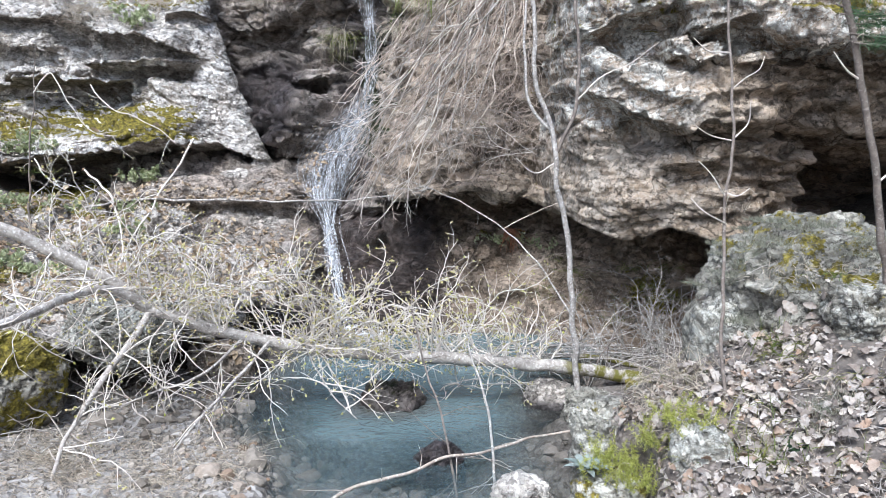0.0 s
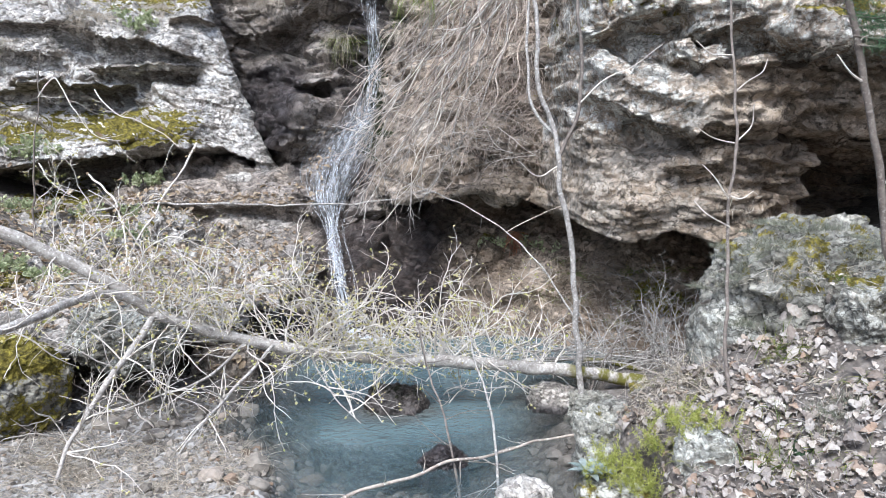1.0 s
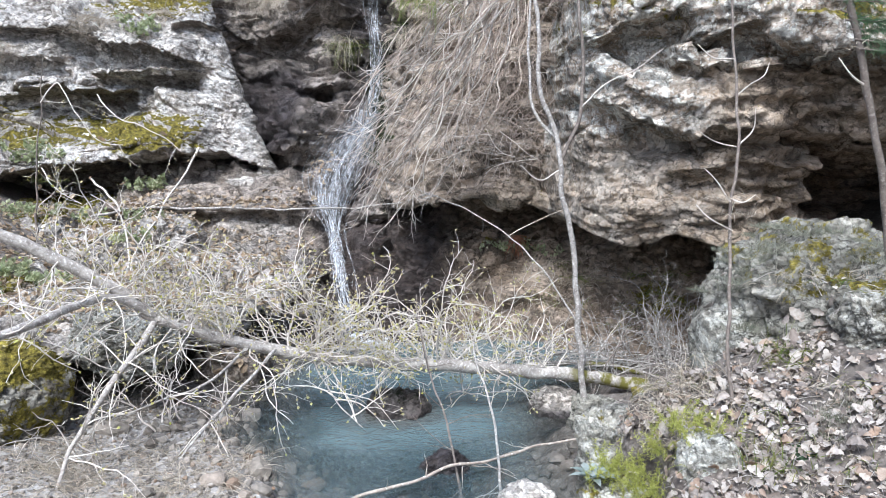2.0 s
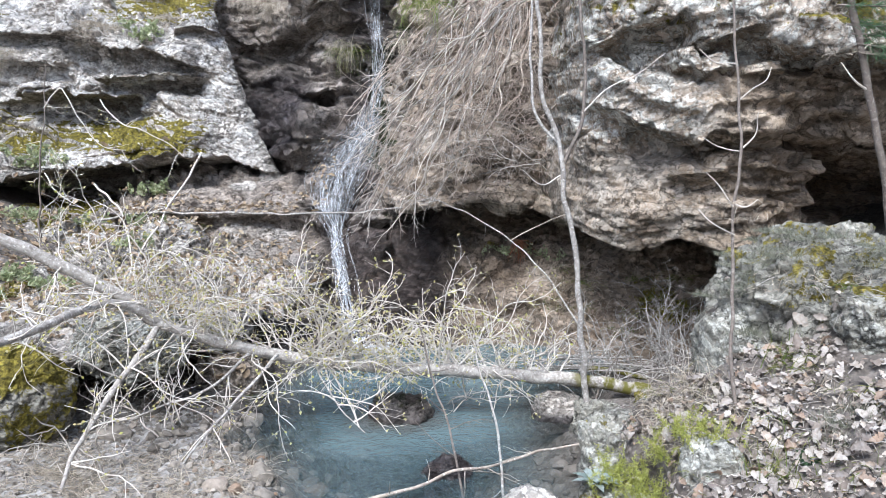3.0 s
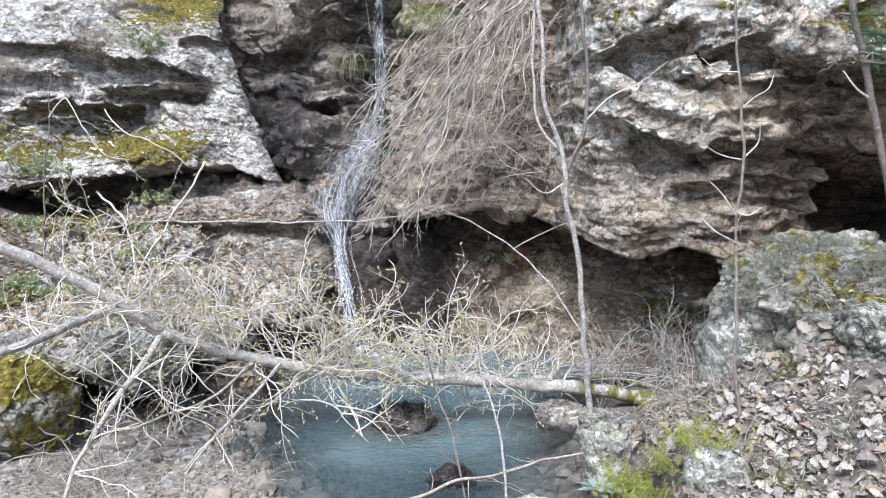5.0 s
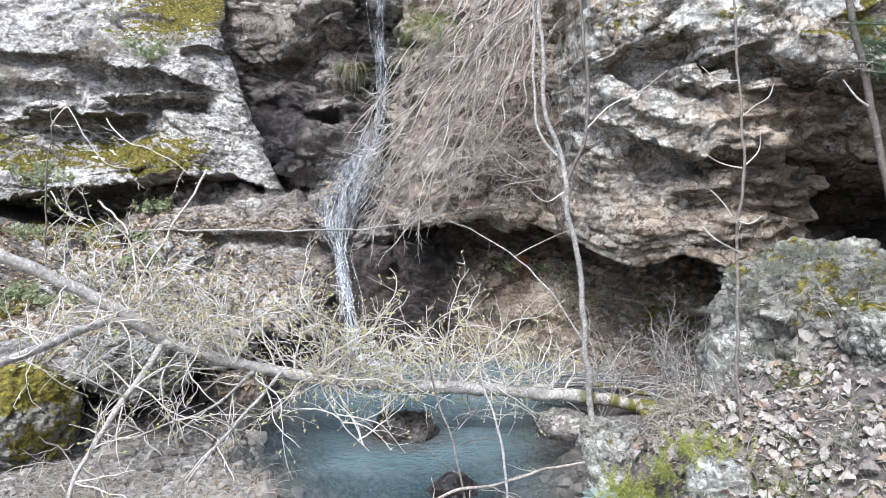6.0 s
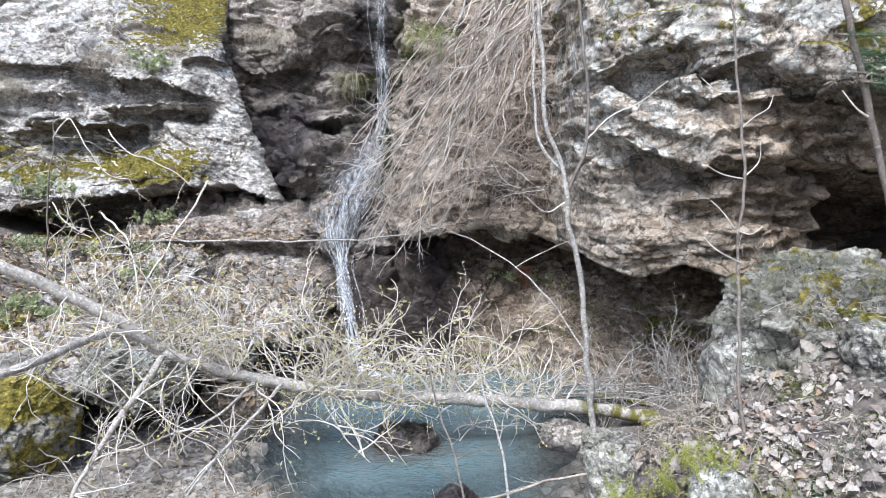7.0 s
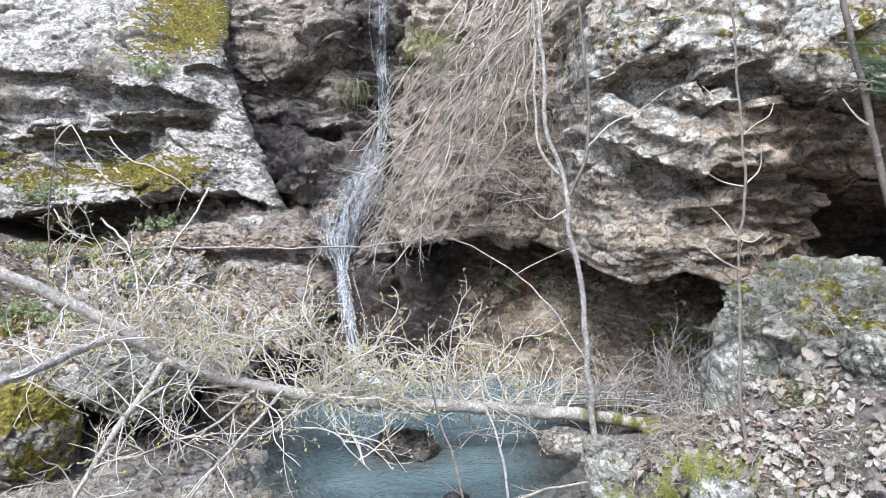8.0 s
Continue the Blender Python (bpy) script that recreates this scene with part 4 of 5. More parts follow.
for x, y, z, s, seed, moss in ((-3.05, 6.0, 0.70, 0.42, 31, 0.3), (-2.35, 5.75, 0.50, 0.45, 32, 0.15), (-2.75, 6.6, 0.85, 0.40, 33, 0.3), (-3.9, 6.5, 0.95, 0.35, 35, 0.4), (-3.3, 5.1, 0.55, 0.30, 36, 0.5), (-2.6, 4.9, 0.42, 0.32, 37, 0.35)):
    boulder("boulder", (x, y, z), (s, s * 0.8, s * 0.7), seed, M_ROCK, "half-buried grey rock on the slope below the bluff", group="rocks on the slope", moss=moss * 1.3, lichen=0.35, brown=0.7, blocky=0.3)


# ---- finding a footing ----
bpy.context.view_layer.update()
DEPS = bpy.context.evaluated_depsgraph_get()


def meet(eye, way):
    """Where a ray first meets the rocks or the ground."""
    ok, place, normal, *_ = scene.ray_cast(DEPS, Vector(eye), Vector(way).normalized())
    return (np.array(place), np.array(normal)) if ok else (None, None)


rng = np.random.default_rng(5)


def unit(v):
    v = np.asarray(v, float)
    return v / (np.linalg.norm(v) + 1e-9)


def sprig(heap, start, way, length, r0, depth, buds, droop=0.0, wild=0.35, side=0.5, gap=0.12, sides=4, rise=0.0):
    """A crooked twig with side twigs; the ends and knots go into buds."""
    n = max(4, int(length / 0.045))
    pts, d = [np.array(start, float)], unit(way)
    for k in range(n):
        d = unit(d + wild * 0.40 * rng.normal(size=3) + np.array((0, 0, rise - droop * k / n)) * 0.25)
        pts.append(pts[-1] + d * length / n)
    pts = np.array(pts)
    radii = r0 * (1 - 0.72 * np.linspace(0, 1, n + 1))
    heap.tube(pts, radii, sides)
    if depth > 0:
        k, flip = gap * (0.6 + rng.random()), 1
        while k < length:
            i = min(int(k / length * n), n - 1)
            along = unit(pts[i + 1] - pts[i])
            out = unit(np.cross(along, rng.normal(size=3)))
            left = length * (1 - k / length * 0.65) * side * (0.45 + 0.75 * rng.random())
            if left > 0.03:
                sprig(heap, pts[i], along * 0.75 + out * 0.8, left, max(radii[i] * 0.66, 0.0021), depth - 1, buds, droop, wild, side, gap, 3, rise)
            k += gap * (0.5 + rng.random())
    if buds is not None:
        for i in range(n, 0, -2 if depth else -1):
            if rng.random() < 0.50:
                buds.append((pts[i] + rng.normal(size=3) * 0.002, unit(unit(pts[i] - pts[i - 1]) + rng.normal(size=3) * 0.6)))
    return pts


LEAFLET = np.array(((0, 0, 0), (0.35, 0.45, 0.10), (0, 1, 0), (-0.35, 0.45, 0.10)))


def leaflets(name, spots, size, mat, parent=None, vary=0.5, label="", kind="stuff", narrow=1.0):
    """Many small leaves or buds, each a folded blade."""
    h = Heap()
    for p, d in spots:
        d = unit(d)
        a = unit(np.cross(d, rng.normal(size=3)))
        b = np.cross(d, a)
        s = size * (1 - vary / 2 + vary * rng.random())
        m = np.stack([a * narrow, d, b], 0)
        h.add(p + LEAFLET * s @ m, [(0, 1, 2, 3)])
        h.add(p + LEAFLET * s * 0.8 @ np.stack([b, unit(d + a * 0.5), a], 0), [(0, 1, 2, 3)])
    ob = new(name, h.mesh(name, mat, False))
    ob.parent = parent
    return tagged(ob, label, kind=kind)


def limb(name, knots, r0, r1, mat, parent, n=60, sides=10, label="", wobble=0.12, bend=0.012):
    pts = spline(knots, n)
    pts = pts + bend * np.stack([vnoise(pts * 7 + a * 9, 60 + a) for a in range(3)], -1)
    h = Heap()
    h.tube(pts, np.linspace(r0, r1, n), sides, wobble)
    part(name, h.mesh(name, mat), parent, label)
    return pts


# ---- the fallen tree over the pool ----
TRUNK = ((-3.3, 3.2, 1.75), (-2.59, 3.50, 1.39), (-2.31, 3.58, 1.23), (-2.09, 3.68, 1.09), (-1.89, 3.76, 0.94), (-1.69, 3.86, 0.73), (-1.44, 3.95, 0.62), (-1.05, 4.08, 0.48), (-0.65, 4.17, 0.38), (-0.12, 4.21, 0.34), (0.42, 4.28, 0.28), (0.79, 4.32, 0.24), (1.30, 4.34, 0.16))
TREE_LIMBS = (
    (((-2.5, 2.75, 0.80), (-2.06, 3.12, 0.83), (-1.99, 3.27, 0.85), (-1.93, 3.53, 0.88), (-1.82, 3.73, 0.86), (-1.68, 3.85, 0.74)), 0.018, 0.026),
    (((-1.67, 3.81, 0.70), (-1.69, 3.65, 0.61), (-1.72, 3.48, 0.51), (-1.79, 3.31, 0.36), (-1.85, 3.18, 0.20), (-1.83, 3.01, 0.06)), 0.021, 0.008),
    (((-0.85, 4.12, 0.43), (-0.75, 3.96, 0.32), (-0.60, 3.79, 0.21), (-0.47, 3.68, 0.14)), 0.006, 0.003),
    (((-1.03, 4.03, 0.49), (-1.15, 3.81, 0.37), (-1.26, 3.64, 0.25), (-1.36, 3.48, 0.14), (-1.43, 3.42, 0.05)), 0.011, 0.006),
    (((-1.20, 4.03, 0.53), (-1.30, 3.85, 0.40), (-1.50, 3.70, 0.33), (-1.75, 3.60, 0.25)), 0.011, 0.005),
)


def build_fallen_tree():
    tree = thing("fallen_tree", "fallen pale-barked tree lying over the pool, still budding", "tree", (0, 0, 0))
    trunk = limb("trunk", TRUNK, 0.029, 0.043, M_BARK, tree, 140, 14, "pale grey trunk with moss near its end")
    buds = []
    for knots, r0, r1 in TREE_LIMBS:
        pts = limb("limb", knots, r0, r1, M_BARK if r0 > 0.02 else M_GREYBARK, tree, 40, 8)
        for k in range(7 if r0 < 0.012 else 16):
            h = Heap()
            i = rng.integers(6, len(pts) - 1)
            sprig(h, pts[i], rng.normal(size=3) * (1, 0.7, 0.6) + (0, -0.1, -0.1), 0.22 + 0.34 * rng.random(), 0.005, 2, buds, droop=0.2, side=0.55)
            part("twig", h.mesh("twig", M_TWIG), tree)
    for k in range(98):
        f = rng.random()
        i = int((0.32 + 0.56 * (f if k % 3 else f ** 1.8)) * len(trunk))
        if k > 62:
            i = int((0.56 + 0.28 * f) * len(trunk))
        x = trunk[i][0]
        up = 0.9 + 0.3 * rng.random()
        way = (rng.normal() * 1.3 - 0.25, abs(rng.normal()) * 0.5, up)
        long = (0.55 + 0.5 * rng.random()) * (0.6 if x > 0.5 else 1.0)
        if k % 10 == 4:
            way, long = (rng.normal() * 0.8, -0.5, -0.35), 0.28 + 0.2 * rng.random()
        h = Heap()
        sprig(h, trunk[i], way, long, 0.0046 + 0.003 * rng.random(), 2, buds, droop=0.15, wild=0.60, side=0.42, gap=0.075)
        part("branch", h.mesh("branch", M_TWIG), tree)
    for k in range(22):
        at = np.array((-2.4 + 1.3 * rng.random(), 3.3 + 0.6 * rng.random(), 0.35 + 0.6 * rng.random()))
        i = np.argmin(np.linalg.norm(trunk - at, axis=1))
        h = Heap()
        sprig(h, trunk[i], at - trunk[i] + rng.normal(size=3) * 0.35, 0.5 + 0.5 * rng.random(), 0.0055, 2, buds, droop=0.3, wild=0.6, side=0.42, gap=0.085)
        part("branch", h.mesh("branch", M_TWIG), tree)
    leaflets("foliage", buds, 0.019, M_BUD, tree, 0.7, "yellow-green opening buds")


build_fallen_tree()


# ---- saplings, sticks and shrubs ----
SAPLING_R = ((1.32, 3.21, 1.91), (1.36, 3.18, 1.95), (1.40, 3.13, 1.99), (1.42, 3.14, 2.04)), ((1.30, 3.14, 1.68), (1.36, 3.15, 1.74), (1.36, 3.11, 1.84)), ((1.30, 3.14, 1.67), (1.19, 3.09, 1.69), (1.11, 3.05, 1.74)), \
    ((1.26, 3.05, 1.43), (1.18, 3.01, 1.51), (1.11, 3.02, 1.58)), ((1.26, 3.06, 1.45), (1.29, 3.00, 1.44), (1.34, 3.01, 1.47)), ((1.24, 3.00, 1.30), (1.13, 2.94, 1.36), (1.07, 2.95, 1.43)), ((1.31, 3.24, 2.07), (1.18, 3.20, 2.08), (1.12, 3.20, 2.13))


def build_saplings():
    tree = thing("sapling", "slender grey-barked sapling forking over the pool's edge", "tree")
    limb("trunk", ((0.49, 4.24, 3.6), (0.49, 4.24, 3.01), (0.53, 4.21, 2.51), (0.56, 4.20, 2.02), (0.65, 4.18, 1.75), (0.69, 4.16, 1.42), (0.76, 4.17, 1.11), (0.80, 4.16, 0.65), (0.86, 4.18, -0.02)), 0.008, 0.021, M_GREYBARK, tree, 110)
    limb("limb", ((0.68, 4.22, 3.6), (0.71, 4.24, 3.01), (0.78, 4.21, 2.51), (0.80, 4.20, 2.18), (0.79, 4.18, 1.88), (0.68, 4.17, 1.62)), 0.007, 0.012, M_REDTWIG, tree, 60, 7)
    limb("limb", ((0.52, 4.5, 3.6), (0.50, 4.45, 3.12), (0.51, 4.40, 2.56), (0.51, 4.36, 2.14), (0.54, 4.28, 1.89), (0.66, 4.19, 1.73)), 0.005, 0.010, M_GREYBARK, tree, 60, 7)
    limb("limb", ((0.79, 4.18, 1.92), (0.95, 4.15, 2.08), (1.10, 4.12, 2.14), (1.25, 4.1, 2.25)), 0.006, 0.002, M_TWIG, tree, 30, 5)
    limb("limb", ((0.66, 4.17, 1.55), (0.55, 4.1, 1.50), (0.42, 4.05, 1.58)), 0.005, 0.002, M_TWIG, tree, 24, 5)
    slim = thing("sapling", "thin brown sapling growing from the leafy slope", "tree")
    limb("trunk", ((1.34, 3.52, 3.1), (1.33, 3.44, 2.75), (1.32, 3.33, 2.32), (1.32, 3.23, 1.98), (1.30, 3.14, 1.72), (1.26, 3.06, 1.47), (1.22, 2.97, 1.20), (1.20, 2.88, 0.92), (1.18, 2.80, 0.70), (1.18, 2.70, 0.48)), 0.005, 0.0085, M_REDTWIG, slim, 90, 8)
    for knots in SAPLING_R:
        limb("limb", knots, 0.0042, 0.002, M_TWIG, slim, 20, 5)
    pine = thing("young_pine", "young pine with a bare grey stem", "tree")
    stem = limb("trunk", ((1.30, 2.62, 2.95), (1.41, 2.65, 2.49), (1.50, 2.65, 2.16), (1.57, 2.68, 1.98), (1.64, 2.69, 1.73), (1.70, 2.71, 1.49), (1.75, 2.73, 1.28), (1.79, 2.75, 1.10), (1.82, 2.76, 0.80)), 0.011, 0.016, M_REDTWIG, pine, 80, 8)
    limb("limb", ((1.585, 2.68, 1.90), (1.52, 2.66, 1.93), (1.47, 2.66, 1.99)), 0.005, 0.002, M_TWIG, pine, 20, 5)
    limb("limb", ((1.70, 2.71, 1.50), (1.78, 2.72, 1.56), (1.9, 2.72, 1.62)), 0.005, 0.002, M_TWIG, pine, 20, 5)
    h, spots = Heap(), []
    for k in range(6):
        base = np.array((1.44 + 0.02 * k, 2.66, 2.20 - 0.035 * k))
        way = np.array((0.9, -0.1 + 0.2 * rng.normal(), -0.12 + 0.2 * rng.normal()))
        pts = spline((base, base + way * 0.12, base + way * 0.3), 30)
        h.tube(pts, np.linspace(0.004, 0.002, 30), 5)
        for p in pts[2:]:
            for j in range(10):
                d = unit(way * 0.9 + rng.normal(size=3) * 0.55)
                spots.append((p, d))
    part("twigs", h.mesh("twigs", M_REDTWIG), pine)
    b = Heap()
    for p, d in spots:
        a = unit(np.cross(d, rng.normal(size=3))) * 0.0011
        b.add([p - a, p + a, p + d * 0.055], [(0, 1, 2)])
    part("needles", b.mesh("needles", M_PINE, False), pine, "fresh green needles")


def loose_stick(name, knots, r0, r1, mat, label, twiggy=0, n=50):
    ob = thing(name, label, "stick")
    pts = limb("stem", knots, r0, r1, mat, ob, n, 7)
    if twiggy:
        for k in range(twiggy):
            h = Heap()
            i = rng.integers(5, n - 2)
            sprig(h, pts[i], rng.normal(size=3) * (1, 0.5, 0.7), 0.10 + 0.22 * rng.random(), 0.0035, 1, None, side=0.5)
            part("twig", h.mesh("twig", mat), ob)


build_saplings()
loose_stick("stick", ((-3.48, 6.69, 1.08), (-3.13, 6.65, 1.15), (-2.62, 6.60, 1.17), (-1.94, 6.50, 1.17), (-1.38, 6.40, 1.17), (-0.6, 6.25, 1.21), (-0.1, 6.15, 1.3)), 0.013, 0.006, M_GREYBARK, "long thin dead stick lying across the gully")
loose_stick("stick", ((-0.57, 2.91, 0.03), (-0.38, 3.06, 0.06), (-0.12, 3.22, 0.07), (0.05, 3.32, 0.09), (0.25, 3.42, 0.07), (0.54, 3.57, 0.10), (0.75, 3.62, 0.11)), 0.010, 0.006, M_DRY, "bleached crooked stick lying over the water", 9)
loose_stick("stick", ((-0.2, 4.15, 0.80), (-0.16, 3.89, 0.58), (-0.10, 3.72, 0.43), (-0.03, 3.55, 0.27), (0.03, 3.37, 0.12), (0.08, 3.25, -0.1)), 0.004, 0.007, M_REDTWIG, "thin twig standing in the water", 6)
loose_stick("stick", ((0.15, 4.15, 0.5), (0.18, 3.87, 0.42), (0.23, 3.65, 0.29), (0.26, 3.48, 0.17), (0.27, 3.25, -0.1)), 0.005, 0.008, M_GREYBARK, "grey branch standing in the shallow water", 5)
loose_stick("stick", ((-0.70, 5.94, 1.47), (-0.21, 5.72, 1.36), (0.21, 5.49, 1.19), (0.46, 5.27, 1.04), (0.69, 5.04, 0.81), (0.93, 4.75, 0.45)), 0.004, 0.007, M_GREYBARK, "bare branch leaning out of the hollow", 5)
loose_stick("stick", ((0.46, 5.27, 1.04), (0.68, 5.29, 1.14), (0.95, 5.45, 1.24)), 0.005, 0.003, M_DRY, "short bare branch under the overhang")
loose_stick("stick", ((0.55, 4.75, 0.16), (0.85, 4.70, 0.20), (1.10, 4.68, 0.18), (1.35, 4.6, 0.16)), 0.022, 0.018, M_BARK, "broken branch lying on the far bank")
loose_stick("stick", ((0.80, 4.05, 0.02), (1.05, 4.45, 0.25), (1.25, 4.7, 0.45)), 0.006, 0.004, M_REDTWIG, "thin dead stick on the far bank", 5)


def build_shrub(name, at, spread_x, height, count, mat, label, lean=(0, 0), buds=False, fine=0.0055, far=0.25):
    ob = thing(name, label, "shrub", (0, 0, 0))
    spots = [] if buds else None
    for k in range(count):
        x, y = at[0] + spread_x * rng.normal() * 0.6, at[1] + far * rng.normal()
        z = float(ground_z(np.array([x]), np.array([y]))[0])
        h = Heap()
        sprig(h, (x, y, max(z, at[2]) - 0.02), (rng.normal() * 0.55 + lean[0], rng.normal() * 0.4 + lean[1], 1), height * (0.5 + 0.6 * rng.random()), fine, 2, spots, droop=0.15, wild=0.65, side=0.5, gap=0.12)
        part("stem", h.mesh("stem", mat), ob)
    if buds:
        leaflets("foliage", spots, 0.012, M_BUD, ob, 0.7)


THIN_SHRUB = (((-3.62, 6.00, 1.0), (-3.60, 6.07, 1.67), (-3.56, 6.13, 2.15), (-3.55, 6.19, 2.54)), ((-3.57, 6.13, 2.13), (-3.41, 6.10, 2.29), (-3.19, 6.01, 2.02), (-2.99, 5.98, 1.79), (-2.80, 5.98, 1.76)), ((-3.17, 6.35, 2.22), (-2.99, 6.22, 2.04), (-2.70, 6.10, 1.93), (-2.50, 6.09, 1.84), (-2.33, 6.07, 1.69)),
              ((-3.12, 6.04, 1.47), (-2.75, 5.70, 1.25), (-2.52, 5.36, 0.96), (-2.47, 5.13, 0.60)), ((-2.26, 6.28, 1.74), (-2.28, 6.04, 1.52), (-2.35, 5.82, 1.34), (-2.35, 5.48, 1.13), (-2.43, 5.26, 0.93), (-2.30, 4.92, 0.58)), ((-3.56, 6.05, 1.57), (-3.36, 5.92, 1.38), (-3.16, 5.91, 1.26)))


def build_thin_shrub():
    ob = thing("shrub", "thin bare shrub with pale crooked branches on the slope", "shrub")
    spots = []
    for k, knots in enumerate(THIN_SHRUB):
        pts = limb("branch", knots, 0.010 if k in (0, 3, 4) else 0.006, 0.005 if k in (3, 4) else 0.003, M_TWIG if k else M_REDTWIG, ob, 36, 6)
        for j in range(5):
            h = Heap()
            i = rng.integers(6, 35)
            sprig(h, pts[i], rng.normal(size=3) * (1, 0.5, 1), 0.12 + 0.2 * rng.random(), 0.0035, 1, spots, side=0.45)
            part("twig", h.mesh("twig", M_TWIG), ob)
    leaflets("foliage", spots, 0.018, M_BUD, ob, 0.7)


build_thin_shrub()
build_shrub("shrub", (1.25, 4.75, 0.10), 0.60, 0.72, 40, M_GREYBARK, "leafless tangled shrub on the far bank", (-0.15, -0.1))
build_shrub("shrub", (0.45, 5.0, 0.02), 0.60, 0.62, 26, M_TWIG, "low leafless shrub at the far water's edge", buds=True)
build_shrub("shrub", (1.65, 5.0, 0.15), 0.36, 0.95, 22, M_GREYBARK, "grey leafless shrub under the overhang")
build_shrub("shrub", (-2.55, 5.6, 0.5), 0.45, 0.6, 9, M_DRY, "dry leafless shrub on the rocky slope", buds=True, far=0.5)
build_shrub("shrub", (-3.7, 5.9, 0.8), 0.35, 0.8, 7, M_TWIG, "thin leafless shrub below the bluff", buds=True, far=0.5)
build_shrub("shrub", (-1.95, 3.75, 0.1), 0.40, 0.6, 13, M_TWIG, "tangle of bare twigs beside the mossy boulder", (-0.1, -0.3))


# ---- hanging roots and brush on the bank ----
def build_brush():
    ob = thing("hanging_brush", "mass of dry roots and twigs hanging over the bank", "dead brush", (0, 0, 0))
    mats = (M_DRY, M_TWIG, M_HAIR, M_DRY, M_GREYBARK)
    for k in range(46):
        f = rng.random()
        top = np.array((0.22 + 0.62 * rng.random(), 6.05 - 0.35 * rng.random(), 3.55 - 0.5 * rng.random()))
        end = np.array((np.interp(f, (0, 0.35, 0.6, 1), (-0.68, -0.76, -0.40, 0.15)) + 0.06 * rng.normal(), 5.70 - 0.3 * rng.random(), np.interp(f, (0, 0.35, 0.6, 1), (2.05, 1.35, 1.22, 1.50)) + 0.10 * rng.normal()))
        mid = top * 0.45 + end * 0.55 + np.array((0.10 + 0.06 * rng.normal(), -0.18, 0.10 + 0.06 * rng.normal()))
        pts = spline((top, mid, end), 36)
        pts = pts + np.stack([vnoise(pts * 4 + k + a * 7, 90 + a) for a in range(3)], -1) * 0.07
        h = Heap()
        h.tube(pts, np.linspace(0.006 + 0.008 * rng.random() ** 2, 0.0020, 36), 5)
        for j in range(8):
            i = rng.integers(8, 35)
            sprig(h, pts[i], unit(pts[i] - pts[i - 1]) + rng.normal(size=3) * 0.75 + (0, 0, -0.1), 0.14 + 0.30 * rng.random(), 0.0036, 1, None, droop=0.25, wild=0.28, side=0.6, gap=0.10, sides=3)
        part("branch", h.mesh("branch", mats[k % 5]), ob)
    for k in range(34):
        x, z = -0.45 + 1.20 * rng.random(), 1.52 + 0.65 * rng.random()
        h = Heap()
        sprig(h, (x, 5.85 - 0.25 * rng.random(), z), (rng.normal() - 0.3, -0.4, 0.5 * rng.normal()), 0.35 + 0.35 * rng.random(), 0.0042, 2, None, droop=0.25, wild=0.40, side=0.5, gap=0.11, sides=3)
        part("twig", h.mesh("twig", mats[(k + 1) % 5]), ob)
    h = Heap()
    for k in range(1500):
        z = 1.62 + 1.9 * rng.random()
        west = -0.20 + 0.32 * (z - 1.3)
        x = west + (1.08 - west) * rng.random()
        p, nrm = meet((x, 4.6, z), (0, 1, 0.02))
        if p is None or p[1] < 5.6:
            continue
        d = np.array((0.8 * rng.normal() - 0.12, -0.9 * rng.random(), -0.35 + 0.3 * rng.normal()))
        pts, long, n = [p], 0.12 + 0.42 * rng.random() ** 1.5, 8
        for j in range(n):
            d = unit(d + rng.normal(size=3) * (0.34, 0.20, 0.30) + (-0.02, 0.10, -0.24))
            pts.append(pts[-1] + d * long / n)
        h.tube(pts, np.linspace(0.0036, 0.0014, n + 1), 3)
    tagged(part("root_hair", h.mesh("root_hair", M_HAIR), ob, "fine dry roots and stalks"), kind="stuff")


build_brush()


# ---- waterfall ----
FALL = ((-0.82, 3.95, 0.13), (-0.82, 3.28, 0.11), (-0.80, 2.6, 0.09), (-0.85, 2.17, 0.09), (-0.96, 1.9, 0.19), (-1.12, 1.5, 0.28), (-1.19, 1.25, 0.20), (-1.15, 1.0, 0.09), (-0.98, 0.6, 0.065), (-0.83, 0.0, 0.07))


